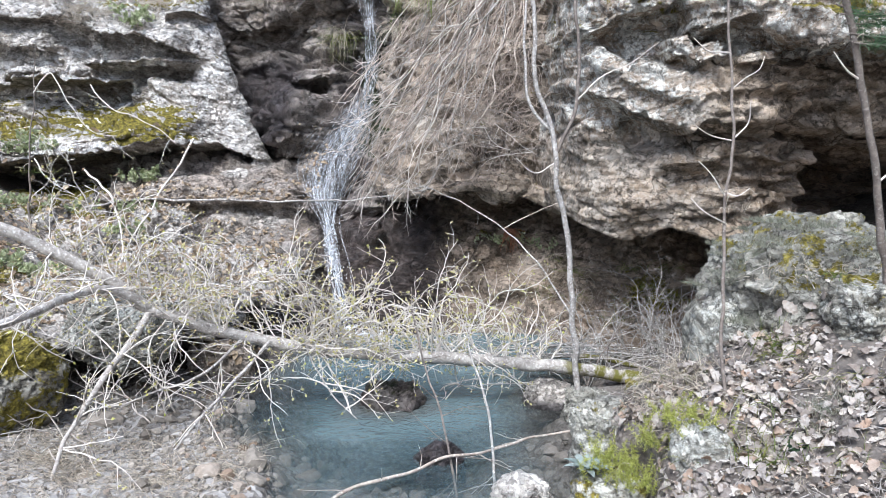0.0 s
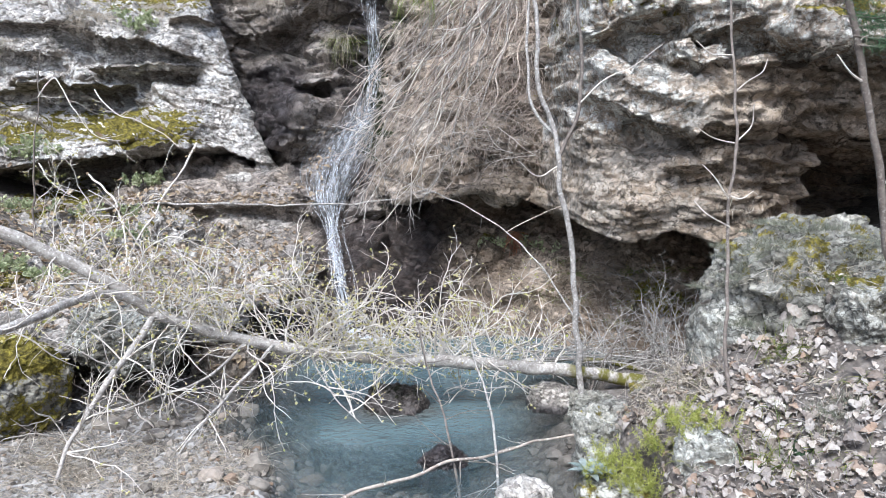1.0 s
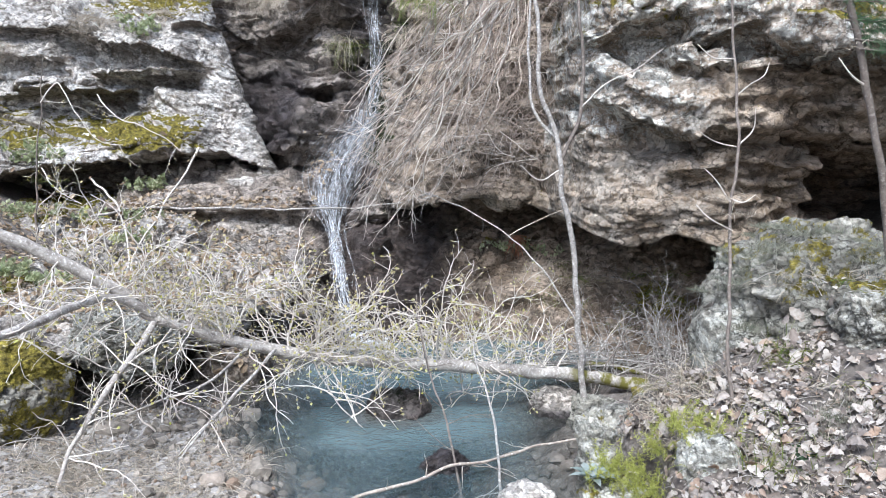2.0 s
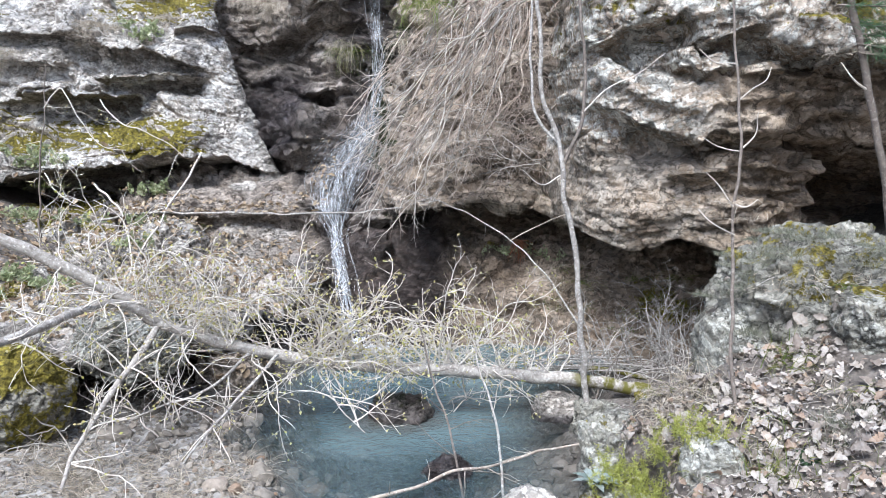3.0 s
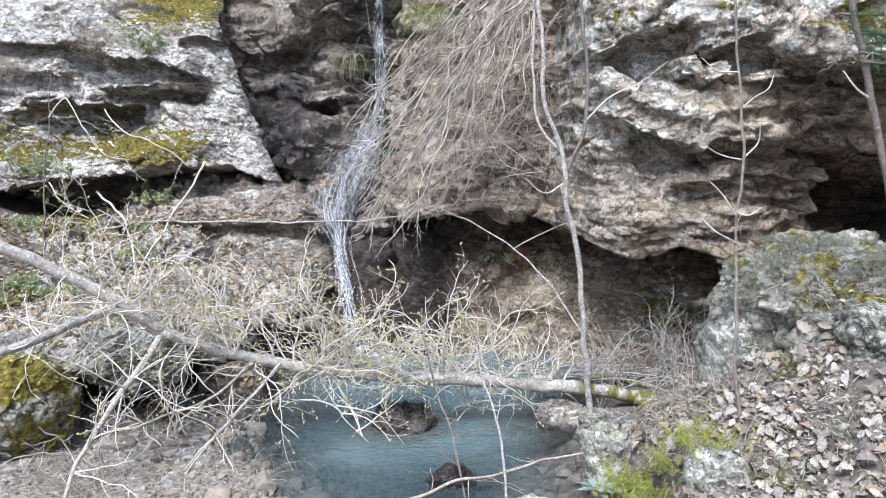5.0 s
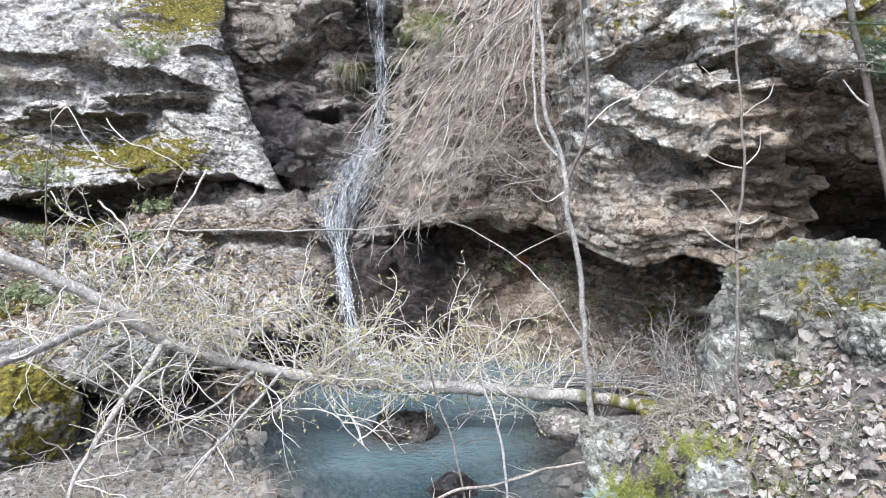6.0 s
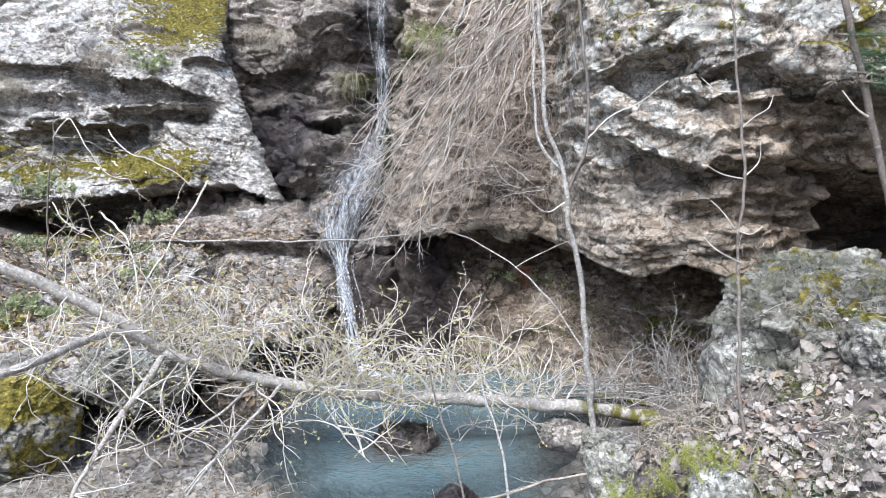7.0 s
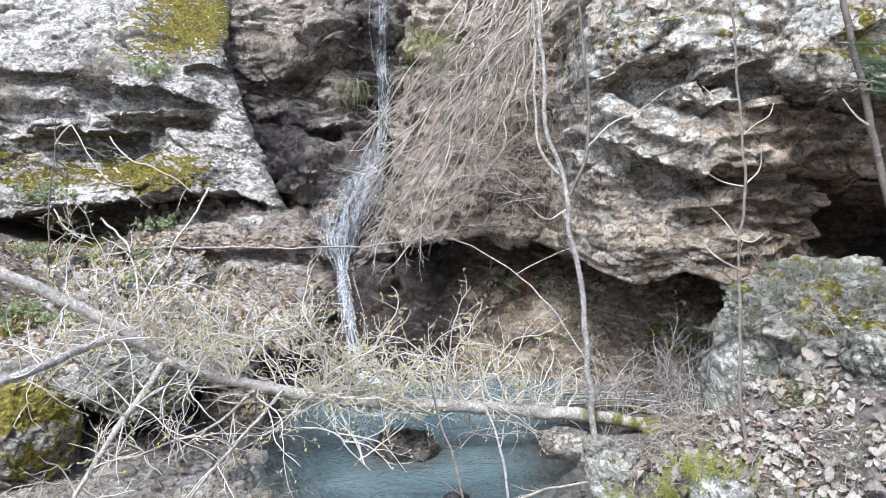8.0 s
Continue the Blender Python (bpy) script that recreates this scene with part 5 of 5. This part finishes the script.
def build_waterfall():
    ob = thing("waterfall", "thin white waterfall running down the rock into the pool", "waterfall", (0, 0, 0))
    zs = np.array([f[1] for f in FALL])[::-1]
    xs, ws = np.array([f[0] for f in FALL])[::-1], np.array([f[2] for f in FALL])[::-1]

    def rock_at(x, z):
        p, n = meet((x, 5.3, z), (0, 1, 0))
        return p[1] if p is not None else 7.5

    def ribbon(heap, off, z0, z1, wide, out):
        z = np.arange(z0, z1, -0.02)
        if len(z) < 4:
            return
        c = curve(z, zs, xs) + off * curve(z, zs, ws) + 0.015 * vnoise(np.stack([z * 6, z * 0 + off * 9, z * 0], -1), 4)
        y = np.array([rock_at(a, b) for a, b in zip(c, z)])
        y = np.array([y[max(0, k - 5):k + 6].min() for k in range(len(y))])
        y = np.convolve(np.pad(y, 4, mode="edge"), np.ones(9) / 9, "valid") - 0.02 - out
        w = wide * (0.5 + 0.5 * np.sin(np.linspace(0.15, 3.0, len(z))))
        p = np.stack([np.stack([c - w, y + 0.01, z], -1), np.stack([c, y - 0.012, z], -1), np.stack([c + w, y + 0.01, z], -1)], 1)
        heap.add(p, grid_faces(*p.shape[:2]))

    for k in range(60):
            h = Heap()
            off = rng.normal() * 0.75
            z0 = 3.95 - 3.7 * rng.random() ** 1.3
            ribbon(h, off, z0, max(0.0, z0 - 0.4 - 0.9 * rng.random()), 0.002 + 0.005 * rng.random(), 0.05 * rng.random())
            if not h.n:
                continue
            part("strand", h.mesh("strand", M_FALL), ob)
    for k in range(80):
        h = Heap()
        z0 = 2.20 - 0.9 * rng.random()
        ribbon(h, rng.normal() * 0.7, z0, z0 - 0.10 - 0.35 * rng.random(), 0.002 + 0.005 * rng.random(), 0.04 * rng.random())
        part("strand", h.mesh("strand", M_FALL), ob)
    for k in range(16):
        h = Heap()
        z0 = 1.15 - 0.5 * rng.random()
        ribbon(h, rng.normal() * 0.5, z0, max(0.0, z0 - 0.4 - 0.6 * rng.random()), 0.004 + 0.006 * rng.random(), 0.03 * rng.random())
        part("strand", h.mesh("strand", M_FALL), ob)
    for off, wide in ((-0.5, 0.03), (0.4, 0.04), (0.0, 0.045)):
        h = Heap()
        ribbon(h, off, 3.95, 0.0, wide, 0.02 + 0.02 * abs(off))
        part("water_film", h.mesh("water_film", M_VEIL), ob)
    for off in (-0.6, -0.2, 0.25, 0.65):
        h = Heap()
        ribbon(h, off, 2.15, 1.05, 0.09, 0.015)
        part("water_film", h.mesh("water_film", M_VEIL), ob)
    h = Heap()
    v, f = ICO[2]
    for k in range(240):
        z = 3.9 * rng.random()
        c = float(curve(z, zs, xs)) + rng.normal() * float(curve(z, zs, ws)) * 0.9
        p = np.array((c, rock_at(c, z) - 0.05 - 0.08 * rng.random(), z))
        h.add(p + v * (0.0015 + 0.0025 * rng.random()) * np.array((1, 1, 2.6)), f)
    for k in range(260):
        w = rng.normal(size=3) * (0.13, 0.10, 0)
        p = np.array((-0.81, 5.96, 0.02)) + w + (0, 0, 0.20 * rng.random() ** 2 * np.exp(-8 * (w[0] ** 2 + w[1] ** 2)))
        h.add(p + v * (0.003 + 0.007 * rng.random()) * np.array((1, 1, 1.4)), f)
    tagged(part("droplets", h.mesh("droplets", M_DROP), ob), kind="stuff")
    r, a = np.meshgrid(np.linspace(0.02, 0.25, 16), np.linspace(0, 2 * np.pi, 48), indexing="ij")
    p = np.stack([-0.80 + 1.15 * r * np.cos(a), 5.92 + 0.8 * r * np.sin(a), 0.015 + 0.10 * np.exp(-(r / 0.10) ** 2) + 0.012 * fbm(np.stack([r * np.cos(a) * 18, r * np.sin(a) * 18, r * 0], -1), 3, 8)], -1)
    part("splash", mesh_of("splash", p, grid_faces(*r.shape), M_FOAM), ob, "white splash on the pool")


M_DROP = Nodes("water_drop").done((0.85, 0.88, 0.92), 0.2)
build_waterfall()


# ---- stones of the bank and the pool's bed ----
def pebble(seed, level=2):
    v, f = ICO[level]
    r = np.random.default_rng(seed)
    p = v * np.array((1, 0.6 + 0.35 * r.random(), 0.38 + 0.3 * r.random()))
    for k in range(10):
        d = unit(r.normal(size=3))
        cut = 0.36 + 0.28 * r.random()
        over = np.maximum(p @ d - cut, 0)
        p = p - over[:, None] * d * 0.9
    return p * (1 + 0.08 * vnoise(v * 2.5 + seed, seed)[:, None]), f


PEBBLES = [mesh_of("stone", *pebble(k), M_STONE, False) for k in range(10)]


def set_stone(at, size, tilt=0.35):
    ob = new("stone", PEBBLES[rng.integers(len(PEBBLES))])
    ob.matrix_world = Matrix.LocRotScale(Vector(at), Euler((rng.normal() * tilt, rng.normal() * tilt, rng.random() * 6.3)), Vector((size, size, size)))
    return tagged(ob, "angular grey bank stone", "stone", "stones on the bank")


def zat(x, y):
    return float(ground_z(np.array([x]), np.array([y]))[0])


for k in range(230):
    y = 2.95 + 1.55 * rng.random()
    edge = float(curve(y, *POOL_LEFT))
    x = edge + 0.10 - 0.75 * rng.random() ** 1.5
    s = 0.016 + 0.040 * rng.random() ** 2.6
    set_stone((x, y, zat(x, y) + s * 0.22), s)
for x, y, s in ((-1.95, 3.80, 0.12), (-0.98, 3.38, 0.09), (-1.30, 4.30, 0.11), (-1.5, 4.45, 0.13), (-1.16, 3.20, 0.07), (-0.90, 3.12, 0.06)):
    set_stone((x, y, zat(x, y) + s * 0.2), s, 0.2)
bed = Heap()
for k in range(420):
    y = 2.7 + 2.0 * rng.random() ** 1.4
    lo, hi = float(curve(y, *POOL_LEFT)), float(curve(y, *POOL_RIGHT))
    x = lo + (hi - lo) * rng.random()
    v, f = pebble(k % 12)
    s = 0.025 + 0.06 * rng.random() ** 2
    bed.add(v @ np.array(Euler((rng.normal() * 0.3, rng.normal() * 0.3, rng.random() * 6)).to_matrix()) * s + np.array((x, y, zat(x, y) + 0.2 * s)), f)
tagged(new("bed_stones", bed.mesh("bed_stones", M_BEDSTONE, False)), "submerged stones on the bed of the pool", "stones", kind="stuff")
chips = Heap()
for k in range(2600):
    x, y = -2.6 + 2.1 * rng.random(), 2.6 + 1.9 * rng.random()
    if x > float(curve(y, *POOL_LEFT)) + 0.1:
        continue
    v, f = pebble(k % 12)
    s = 0.006 + 0.016 * rng.random() ** 2
    chips.add(v @ np.array(Euler((rng.normal() * 0.4, rng.normal() * 0.4, rng.random() * 6)).to_matrix()) * s + np.array((x, y, zat(x, y) + 0.2 * s)), f)
tagged(new("gravel", chips.mesh("gravel", M_STONE, False)), "pale angular gravel on the pool's bank", "gravel", kind="stuff")


# ---- dry leaves ----
def oak_leaf(seed, n=13):
    """A lobed, curled dry leaf one unit long."""
    r = np.random.default_rng(seed)
    t = np.linspace(0, 1, n)
    lobes = 0.62 + 0.38 * np.abs(np.sin(t * np.pi * 3.6 + 0.3))
    w = 0.33 * np.sin(np.pi * np.clip(t * 0.92 + 0.04, 0, 1)) ** 0.8 * lobes + 0.012
    curl, roll = 0.5 * r.normal(), 0.5 + 0.8 * r.random()
    mid = np.stack([0.05 * np.sin(t * 3 + seed), t - 0.5, 0.22 * curl * np.sin(t * 3.1) + 0.03 * r.normal(size=n)], -1)
    left = mid + np.stack([-w, -0.05 + 0 * t, roll * w * (0.5 + 0.3 * r.random(n))], -1)
    right = mid + np.stack([w, -0.05 + 0 * t, roll * w * (0.5 + 0.3 * r.random(n))], -1)
    p = np.stack([left, mid, right], 1)
    return p.reshape(-1, 3), grid_faces(n, 3)


OAK = [oak_leaf(k) for k in range(9)]
SMALL_OAK = [oak_leaf(k, 9) for k in range(9)]
OAK_MESH = [mesh_of("leaf", v, f, M_OAK, True) for v, f in OAK]


def footing(x, y, top=2.2):
    p, n = meet((x, y, top), (0, 0, -1))
    return (p, n) if p is not None else (np.array((x, y, 0)), np.array((0, 0, 1)))


def lying(n, tilt=0.5):
    up = unit(np.array(n) + rng.normal(size=3) * tilt * 0.5)
    a = unit(np.cross(up, rng.normal(size=3)))
    return np.stack([a, np.cross(up, a), up], 1)


litter = thing("leaf_litter", "scattered dry pale-brown oak leaves on the slope", "fallen leaves", (1.4, 2.5, 0.5))
bpy.context.view_layer.update()
drift, old_drift, count = Heap(), Heap(), 0
for k in range(9500):
    x, y = 0.75 + 1.9 * rng.random(), 1.7 + 1.75 * rng.random()
    p, n = footing(x, y)
    if p[2] < 0.15 or n[2] < 0.35 or (p[2] > 1.10 and rng.random() < 0.97):
        continue
    if (y > 3.02 and x < 1.28) or (p[2] > zat(x, y) + 0.07 and rng.random() < 0.94):
        continue
    s = 0.012 + 0.050 * rng.random() ** 2.6
    m = lying(n, 0.9)
    place = p + np.array(n) * (0.008 + 0.02 * rng.random())
    if count < 260 and k % 14 == 0:
        ob = new("leaf", OAK_MESH[rng.integers(len(OAK_MESH))])
        ob.parent = litter
        s = 0.030 + 0.042 * rng.random() ** 1.8
        ob.matrix_world = Matrix.LocRotScale(Vector(place + np.array((0, 0, 0.012))), Matrix(m.tolist()).to_quaternion(), Vector((s, s, s)))
        count += 1
    else:
        v, f = OAK[rng.integers(len(OAK))]
        drift.add(v * s @ m.T + place, f)
for k in range(7000):
    x, y = -4.8 + 3.6 * rng.random(), 4.2 + 3.2 * rng.random()
    p, n = footing(x, y, 1.9)
    if n[2] < 0.4 or p[2] < 0.1:
        continue
    v, f = SMALL_OAK[rng.integers(len(OAK))]
    old_drift.add(v * (0.022 + 0.05 * rng.random() ** 2) @ lying(n, 0.7).T + p + np.array(n) * 0.015, f)
ob = part("leaf_drift", drift.mesh("leaf_drift", M_OAK), litter, "crumpled small dry leaves")
ob.matrix_parent_inverse = Matrix.Translation((-1.4, -2.5, -0.5))
tagged(ob, kind="stuff")
tagged(new("old_leaf_litter", old_drift.mesh("old_leaf_litter", M_OLDLEAF)), "brown crumpled leaves lying on the slope below the bluff", "fallen leaves", kind="stuff")
litter_sticks = Heap()
for k in range(800):
    x, y = 0.8 + 1.5 * rng.random(), 1.8 + 1.5 * rng.random()
    p, n = footing(x, y)
    if p[2] < 0.2 or p[2] > 1.1:
        continue
    d = lying(n, 0.5)[:, 0] * (0.02 + 0.07 * rng.random() ** 2)
    litter_sticks.tube([p - d + n * 0.012, p + n * 0.02 + rng.normal(size=3) * 0.006, p + d + n * 0.012], np.array((0.0022, 0.0018, 0.0010)), 3)
tagged(new("small_twigs", litter_sticks.mesh("small_twigs", M_GREYBARK)), "thin dry twigs lying among the leaves", "twigs", kind="stuff")


def cushion_material(name, a, b):
    n = Nodes(name)
    return n.done(n.ramp(n.noise(130, 4, 0.7), (0.35, a), (0.65, b)), 0.9, n.relief(n.noise(160, 4, 0.7), 1.0, 0.02))


M_IVY_CUSHION = cushion_material("green_cushion", (0.02, 0.05, 0.025), (0.08, 0.15, 0.07))
M_FROND = leaf_material("dead_frond", (0.44, 0.19, 0.11), (0.56, 0.29, 0.18), (0.48, 0.23, 0.14))


# ---- grass and herbs ----
def tuft(name, at, count, long, mat, label, category="grass", spread_r=0.05, droop=0.9, lean=(0, 0, 1), wide=0.0022, group=""):
    h = Heap()
    for k in range(count):
        p = np.array((rng.normal() * spread_r, rng.normal() * spread_r, 0))
        d = unit(np.array(lean) + rng.normal(size=3) * 0.45)
        a = unit(np.cross(d, (rng.normal(), rng.normal(), 0.3))) * wide
        n, size = 6, long * (0.5 + 0.7 * rng.random()) / 6
        rows = []
        for j in range(n + 1):
            rows.append([p - a * (1 - j / (n + 0.5)), p + a * (1 - j / (n + 0.5))])
            d = unit(d + np.array((0, 0, -droop * 0.30)) + rng.normal(size=3) * 0.06)
            p = p + d * size
        h.add(np.array(rows), grid_faces(n + 1, 2))
    ob = new(name, h.mesh(name, mat))
    ob.location = at
    return tagged(ob, label, category, group, kind="stuff")


def on_slope(x, y, top=2.2):
    return footing(x, y, top)[0] - np.array((0, 0, 0.01))


def on_face(x, z, y0=3.0):
    p, n = meet((x, y0, z), (0, 1, 0))
    return p if p is not None else np.array((x, 8, z))


for x, y in ((0.98, 3.00), (1.06, 2.92), (1.10, 3.05), (0.92, 2.88), (1.16, 2.95)):
    tuft("grass_tuft", on_slope(x, y), 80, 0.20, M_STRAW, "tuft of dry straw-coloured grass on the slope", lean=(-0.4, -0.5, 1), group="dry grass tufts")
for x, y in ((1.14, 2.42), (1.20, 2.40), (1.45, 2.90), (1.52, 2.95), (1.75, 2.35)):
    tuft("grass_tuft", on_slope(x, y), 70, 0.13, M_GRASS, "tuft of green grass among dry leaves", lean=(0, -0.3, 1), group="green grass tufts")
for x, z, mat in ((-4.05, 3.22, M_STRAW), (-3.9, 3.2, M_STRAW), (-3.35, 3.35, M_STRAW), (-1.2, 2.95, M_STRAW), (-1.1, 2.9, M_GRASS), (-2.2, 3.6, M_STRAW), (-2.5, 3.7, M_STRAW), (-1.95, 3.55, M_STRAW), (-5.0, 2.9, M_STRAW), (-0.2, 2.85, M_GRASS), (-0.45, 2.9, M_STRAW)):
    tuft("grass_tuft", on_face(x, z, 5.0), 150, 0.44, mat, "tuft of dry grass hanging from the rock", lean=(0, -1, 0.35), droop=1.2, spread_r=0.09, wide=0.003, group="hanging grass tufts")
for k in range(80):
    x, y = -2.3 + 1.2 * rng.random(), 3.0 + 0.6 * rng.random()
    tuft("grass_tuft", (x, y, zat(x, y)), 60, 0.16, M_STRAW, "flattened dry grass on the gravel bank", lean=(rng.normal() * 0.7, -0.6, 0.5), droop=1.0, spread_r=0.10, wide=0.0016, group="dry grass on the bank")


for k in range(60):
    x, y = -4.4 + 2.9 * rng.random(), 4.6 + 2.5 * rng.random()
    tuft("grass_tuft", on_slope(x, y, 1.9), 34, 0.13, (M_STRAW, M_STRAW, M_FUZZ, M_GRASS)[k % 4], "thin dry grass and stalks on the rocky slope", lean=(rng.normal() * 0.5, -0.5, 0.8), spread_r=0.10, wide=0.002, group="thin grass below the bluff")


def herb(name, at, count, size, mat, label, tall=0.10, spread_r=0.08, stem_mat=None, narrow=1.0):
    ob = thing(name, label, "plant", tuple(at))
    spots = []
    for k in range(count):
        h = Heap()
        p0 = np.array((rng.normal() * spread_r, rng.normal() * spread_r, 0))
        p1 = p0 + np.array((rng.normal() * 0.04, rng.normal() * 0.04, tall * (0.5 + 0.7 * rng.random())))
        pts = spline((p0, (p0 + p1) / 2 + rng.normal(size=3) * 0.01, p1), 8)
        h.tube(pts, 0.0016, 3)
        for j in range(15):
            p = pts[rng.integers(2, 8)] + rng.normal(size=3) * 0.012
            spots.append((p, unit(rng.normal(size=3) + (0, 0, 0.6))))
        part("stem", h.mesh("stem", stem_mat or mat), ob)
    leaflets("leaves", spots, size, mat, ob, 0.6, narrow=narrow)


def feathery(at, count):
    """A soft herb: each stem bristles with fine narrow leaves."""
    ob = thing("herb", "feathery yellow-green herb at the foot of the rock", "plant", tuple(at))
    for k in range(count):
        p0 = np.array((rng.normal() * 0.05, rng.normal() * 0.05, -0.01))
        p1 = p0 + np.array((rng.normal() * 0.05, rng.normal() * 0.05, 0.06 + 0.07 * rng.random()))
        pts = spline((p0, (p0 + p1) / 2 + rng.normal(size=3) * 0.008, p1), 12)
        h = Heap()
        for p in pts[3:]:
            for j in range(9):
                w = unit(rng.normal(size=3) + (0, 0, 0.7))
                a = unit(np.cross(w, rng.normal(size=3))) * 0.0013
                h.add([p - a, p + a, p + w * (0.012 + 0.016 * rng.random())], [(0, 1, 2)])
        part("stem", h.mesh("stem", M_SPURGE, False), ob)


for x, y in ((0.70, 2.62), (0.80, 2.58), (0.66, 2.72), (0.92, 2.52), (0.78, 2.70), (0.88, 2.62), (0.98, 2.58), (0.74, 2.50)):
    feathery(on_slope(x, y), 20)
for x, z, y0 in ((-3.48, 3.1, 5), (-3.42, 3.0, 5), (-4.4, 1.70, 5), (-4.5, 1.6, 5), (-4.3, 1.62, 5), (-3.4, 1.28, 5), (-3.2, 1.30, 5)):
    herb("creeper", on_face(x, z, y0) - np.array((0, 0.02, 0)), 6, 0.055, M_IVY, "small green leafy plant growing from a crack", 0.12, 0.09, M_DRY)
for x, y in ((-3.1, 6.3), (-2.9, 6.5), (-4.1, 6.6), (-4.3, 6.9), (-2.7, 6.0), (-3.25, 5.1), (-3.0, 5.0), (-3.4, 5.3), (-3.9, 6.4), (-3.6, 6.6)):
    herb("creeper", on_slope(x, y, 1.8), 7, 0.045, M_IVY, "small green leafy plant on the slope", 0.10, 0.12, M_DRY)
for x, z in ((0.45, 0.75), (0.62, 0.78), (0.9, 0.72)):
    herb("creeper", on_face(x, z, 5.7) - np.array((0, 0.02, 0)), 8, 0.03, M_IVY, "small fern-like plant in the hollow", 0.08, 0.09, M_DRY)


def rosette(at):
    ob = thing("rosette_plant", "silvery blue-grey rosette plant by the rock", "plant", tuple(at))
    for k in range(16):
        h = Heap()
        a = k * 2.4
        d = np.array((math.cos(a), math.sin(a), 0.55 + 0.05 * k))
        side = unit(np.cross(d, (0, 0, 1)))
        t = np.linspace(0, 1, 7)
        mid = d[None] * (t * (0.11 - 0.003 * k))[:, None] - np.array((0, 0, 0.05))[None] * (t ** 2)[:, None]
        w = 0.016 * np.sin(np.pi * np.clip(t, 0.05, 0.97))
        p = np.stack([mid - side * w[:, None] + (0, 0, 0.004), mid, mid + side * w[:, None] + (0, 0, 0.004)], 1)
        h.add(p, grid_faces(7, 3))
        part("leaf", h.mesh("leaf", M_GLAUCOUS), ob)


rosette(on_slope(0.585, 2.66, 1.5) + np.array((0, 0, 0.03)))
boulder("cushion_plant", tuple(on_slope(1.30, 2.40)), (0.045, 0.045, 0.035), 61, M_IVY_CUSHION, "small dark green cushion plant among dry leaves", "plant", level=5, rough=0.6)
for x, y, count, long, wide_r in ((1.47, 2.52, 420, 0.05, 0.045), (1.55, 2.50, 300, 0.045, 0.04), (1.42, 2.46, 260, 0.04, 0.03), (1.38, 3.16, 400, 0.05, 0.05), (1.55, 3.22, 400, 0.05, 0.06), (1.75, 3.25, 400, 0.045, 0.06), (1.95, 3.2, 400, 0.045, 0.06)):
    tuft("grey_moss", on_slope(x, y), count, long, M_FUZZ, "cushion of fuzzy grey-green moss", "moss", wide_r, 0.2, wide=0.0014, group="grey moss cushions")
for k in range(44):
    x, y = 1.35 + 0.85 * rng.random(), 3.08 + 0.55 * rng.random()
    p, n = footing(x, y)
    if p[2] > 0.9 and n[2] > 0.3:
        tuft("grey_moss", p - np.array((0, 0, 0.008)), 260, 0.032, M_FUZZ, "cushion of fuzzy grey-green moss on the boulder", "moss", 0.045, 0.2, tuple(n), 0.0013, "grey moss cushions")
for k in range(84):
    x, y = 0.9 + 1.2 * rng.random(), 2.10 + 1.0 * rng.random()
    tuft("grass_tuft", on_slope(x, y), 34, 0.10, M_STRAW if k % 4 else M_GRASS, "thin dry grass between fallen leaves", lean=(rng.normal() * 0.6, -0.4, 0.8), spread_r=0.07, wide=0.0017, group="thin grass on the slope")
for x, z in ((1.55, 0.35), (1.7, 0.5), (1.62, 0.62), (1.85, 0.45), (1.45, 0.25), (1.2, 0.35)):
    tuft("grass_tuft", on_face(x, z, 5.45), 60, 0.16, M_GRASS, "green grass on the earthy wall of the hollow", lean=(0, -0.7, 0.8), spread_r=0.07, wide=0.0022, group="grass in the hollow")
for k in range(26):
    x, z = 0.85 + 1.15 * rng.random(), 0.25 + 0.45 * rng.random()
    tuft("grass_tuft", on_face(x, z, 5.45), 46, 0.17, (M_STRAW, M_HAIR, M_STRAW, M_GRASS)[k % 4], "withered grass on the earthy wall of the hollow", lean=(0.4 * rng.normal(), -0.7, 0.7), spread_r=0.08, wide=0.0022, group="grass in the hollow")
tuft("dead_frond", on_face(0.66, 0.82, 5.7) + np.array((0, -0.10, 0.06)), 70, 0.24, M_FROND, "fan of reddish dead fern fronds", "plant", 0.02, 0.5, (0, -0.35, -0.6), 0.005)
for k in range(16):
    x = 0.75 + 0.75 * rng.random()
    y = 4.45 + 0.5 * rng.random()
    a = rng.normal() * 0.35
    long = 0.25 + 0.3 * rng.random()
    z = 0.14 + 0.10 * rng.random()
    loose_stick("stick", ((x - long * math.cos(a), y - long * math.sin(a), z + 0.05 * rng.normal()), (x, y, z + 0.03), (x + long * math.cos(a), y + long * math.sin(a), z + 0.06 * rng.normal())), 0.006, 0.003, M_GREYBARK, "dead stick in the tangle on the far bank", 3, 24)
for x, y, z, turn, s in ((1.45, 2.84, 0.88, 20, 0.07), (1.47, 2.86, 0.97, -35, 0.075), (1.42, 2.85, 0.95, 60, 0.05)):
    ob = new("leaf", OAK_MESH[2])
    ob.parent = litter
    ob.matrix_world = Matrix.LocRotScale(Vector((x, y, z)), Euler((radians(65), radians(turn), 0)), Vector((s, s, s)))
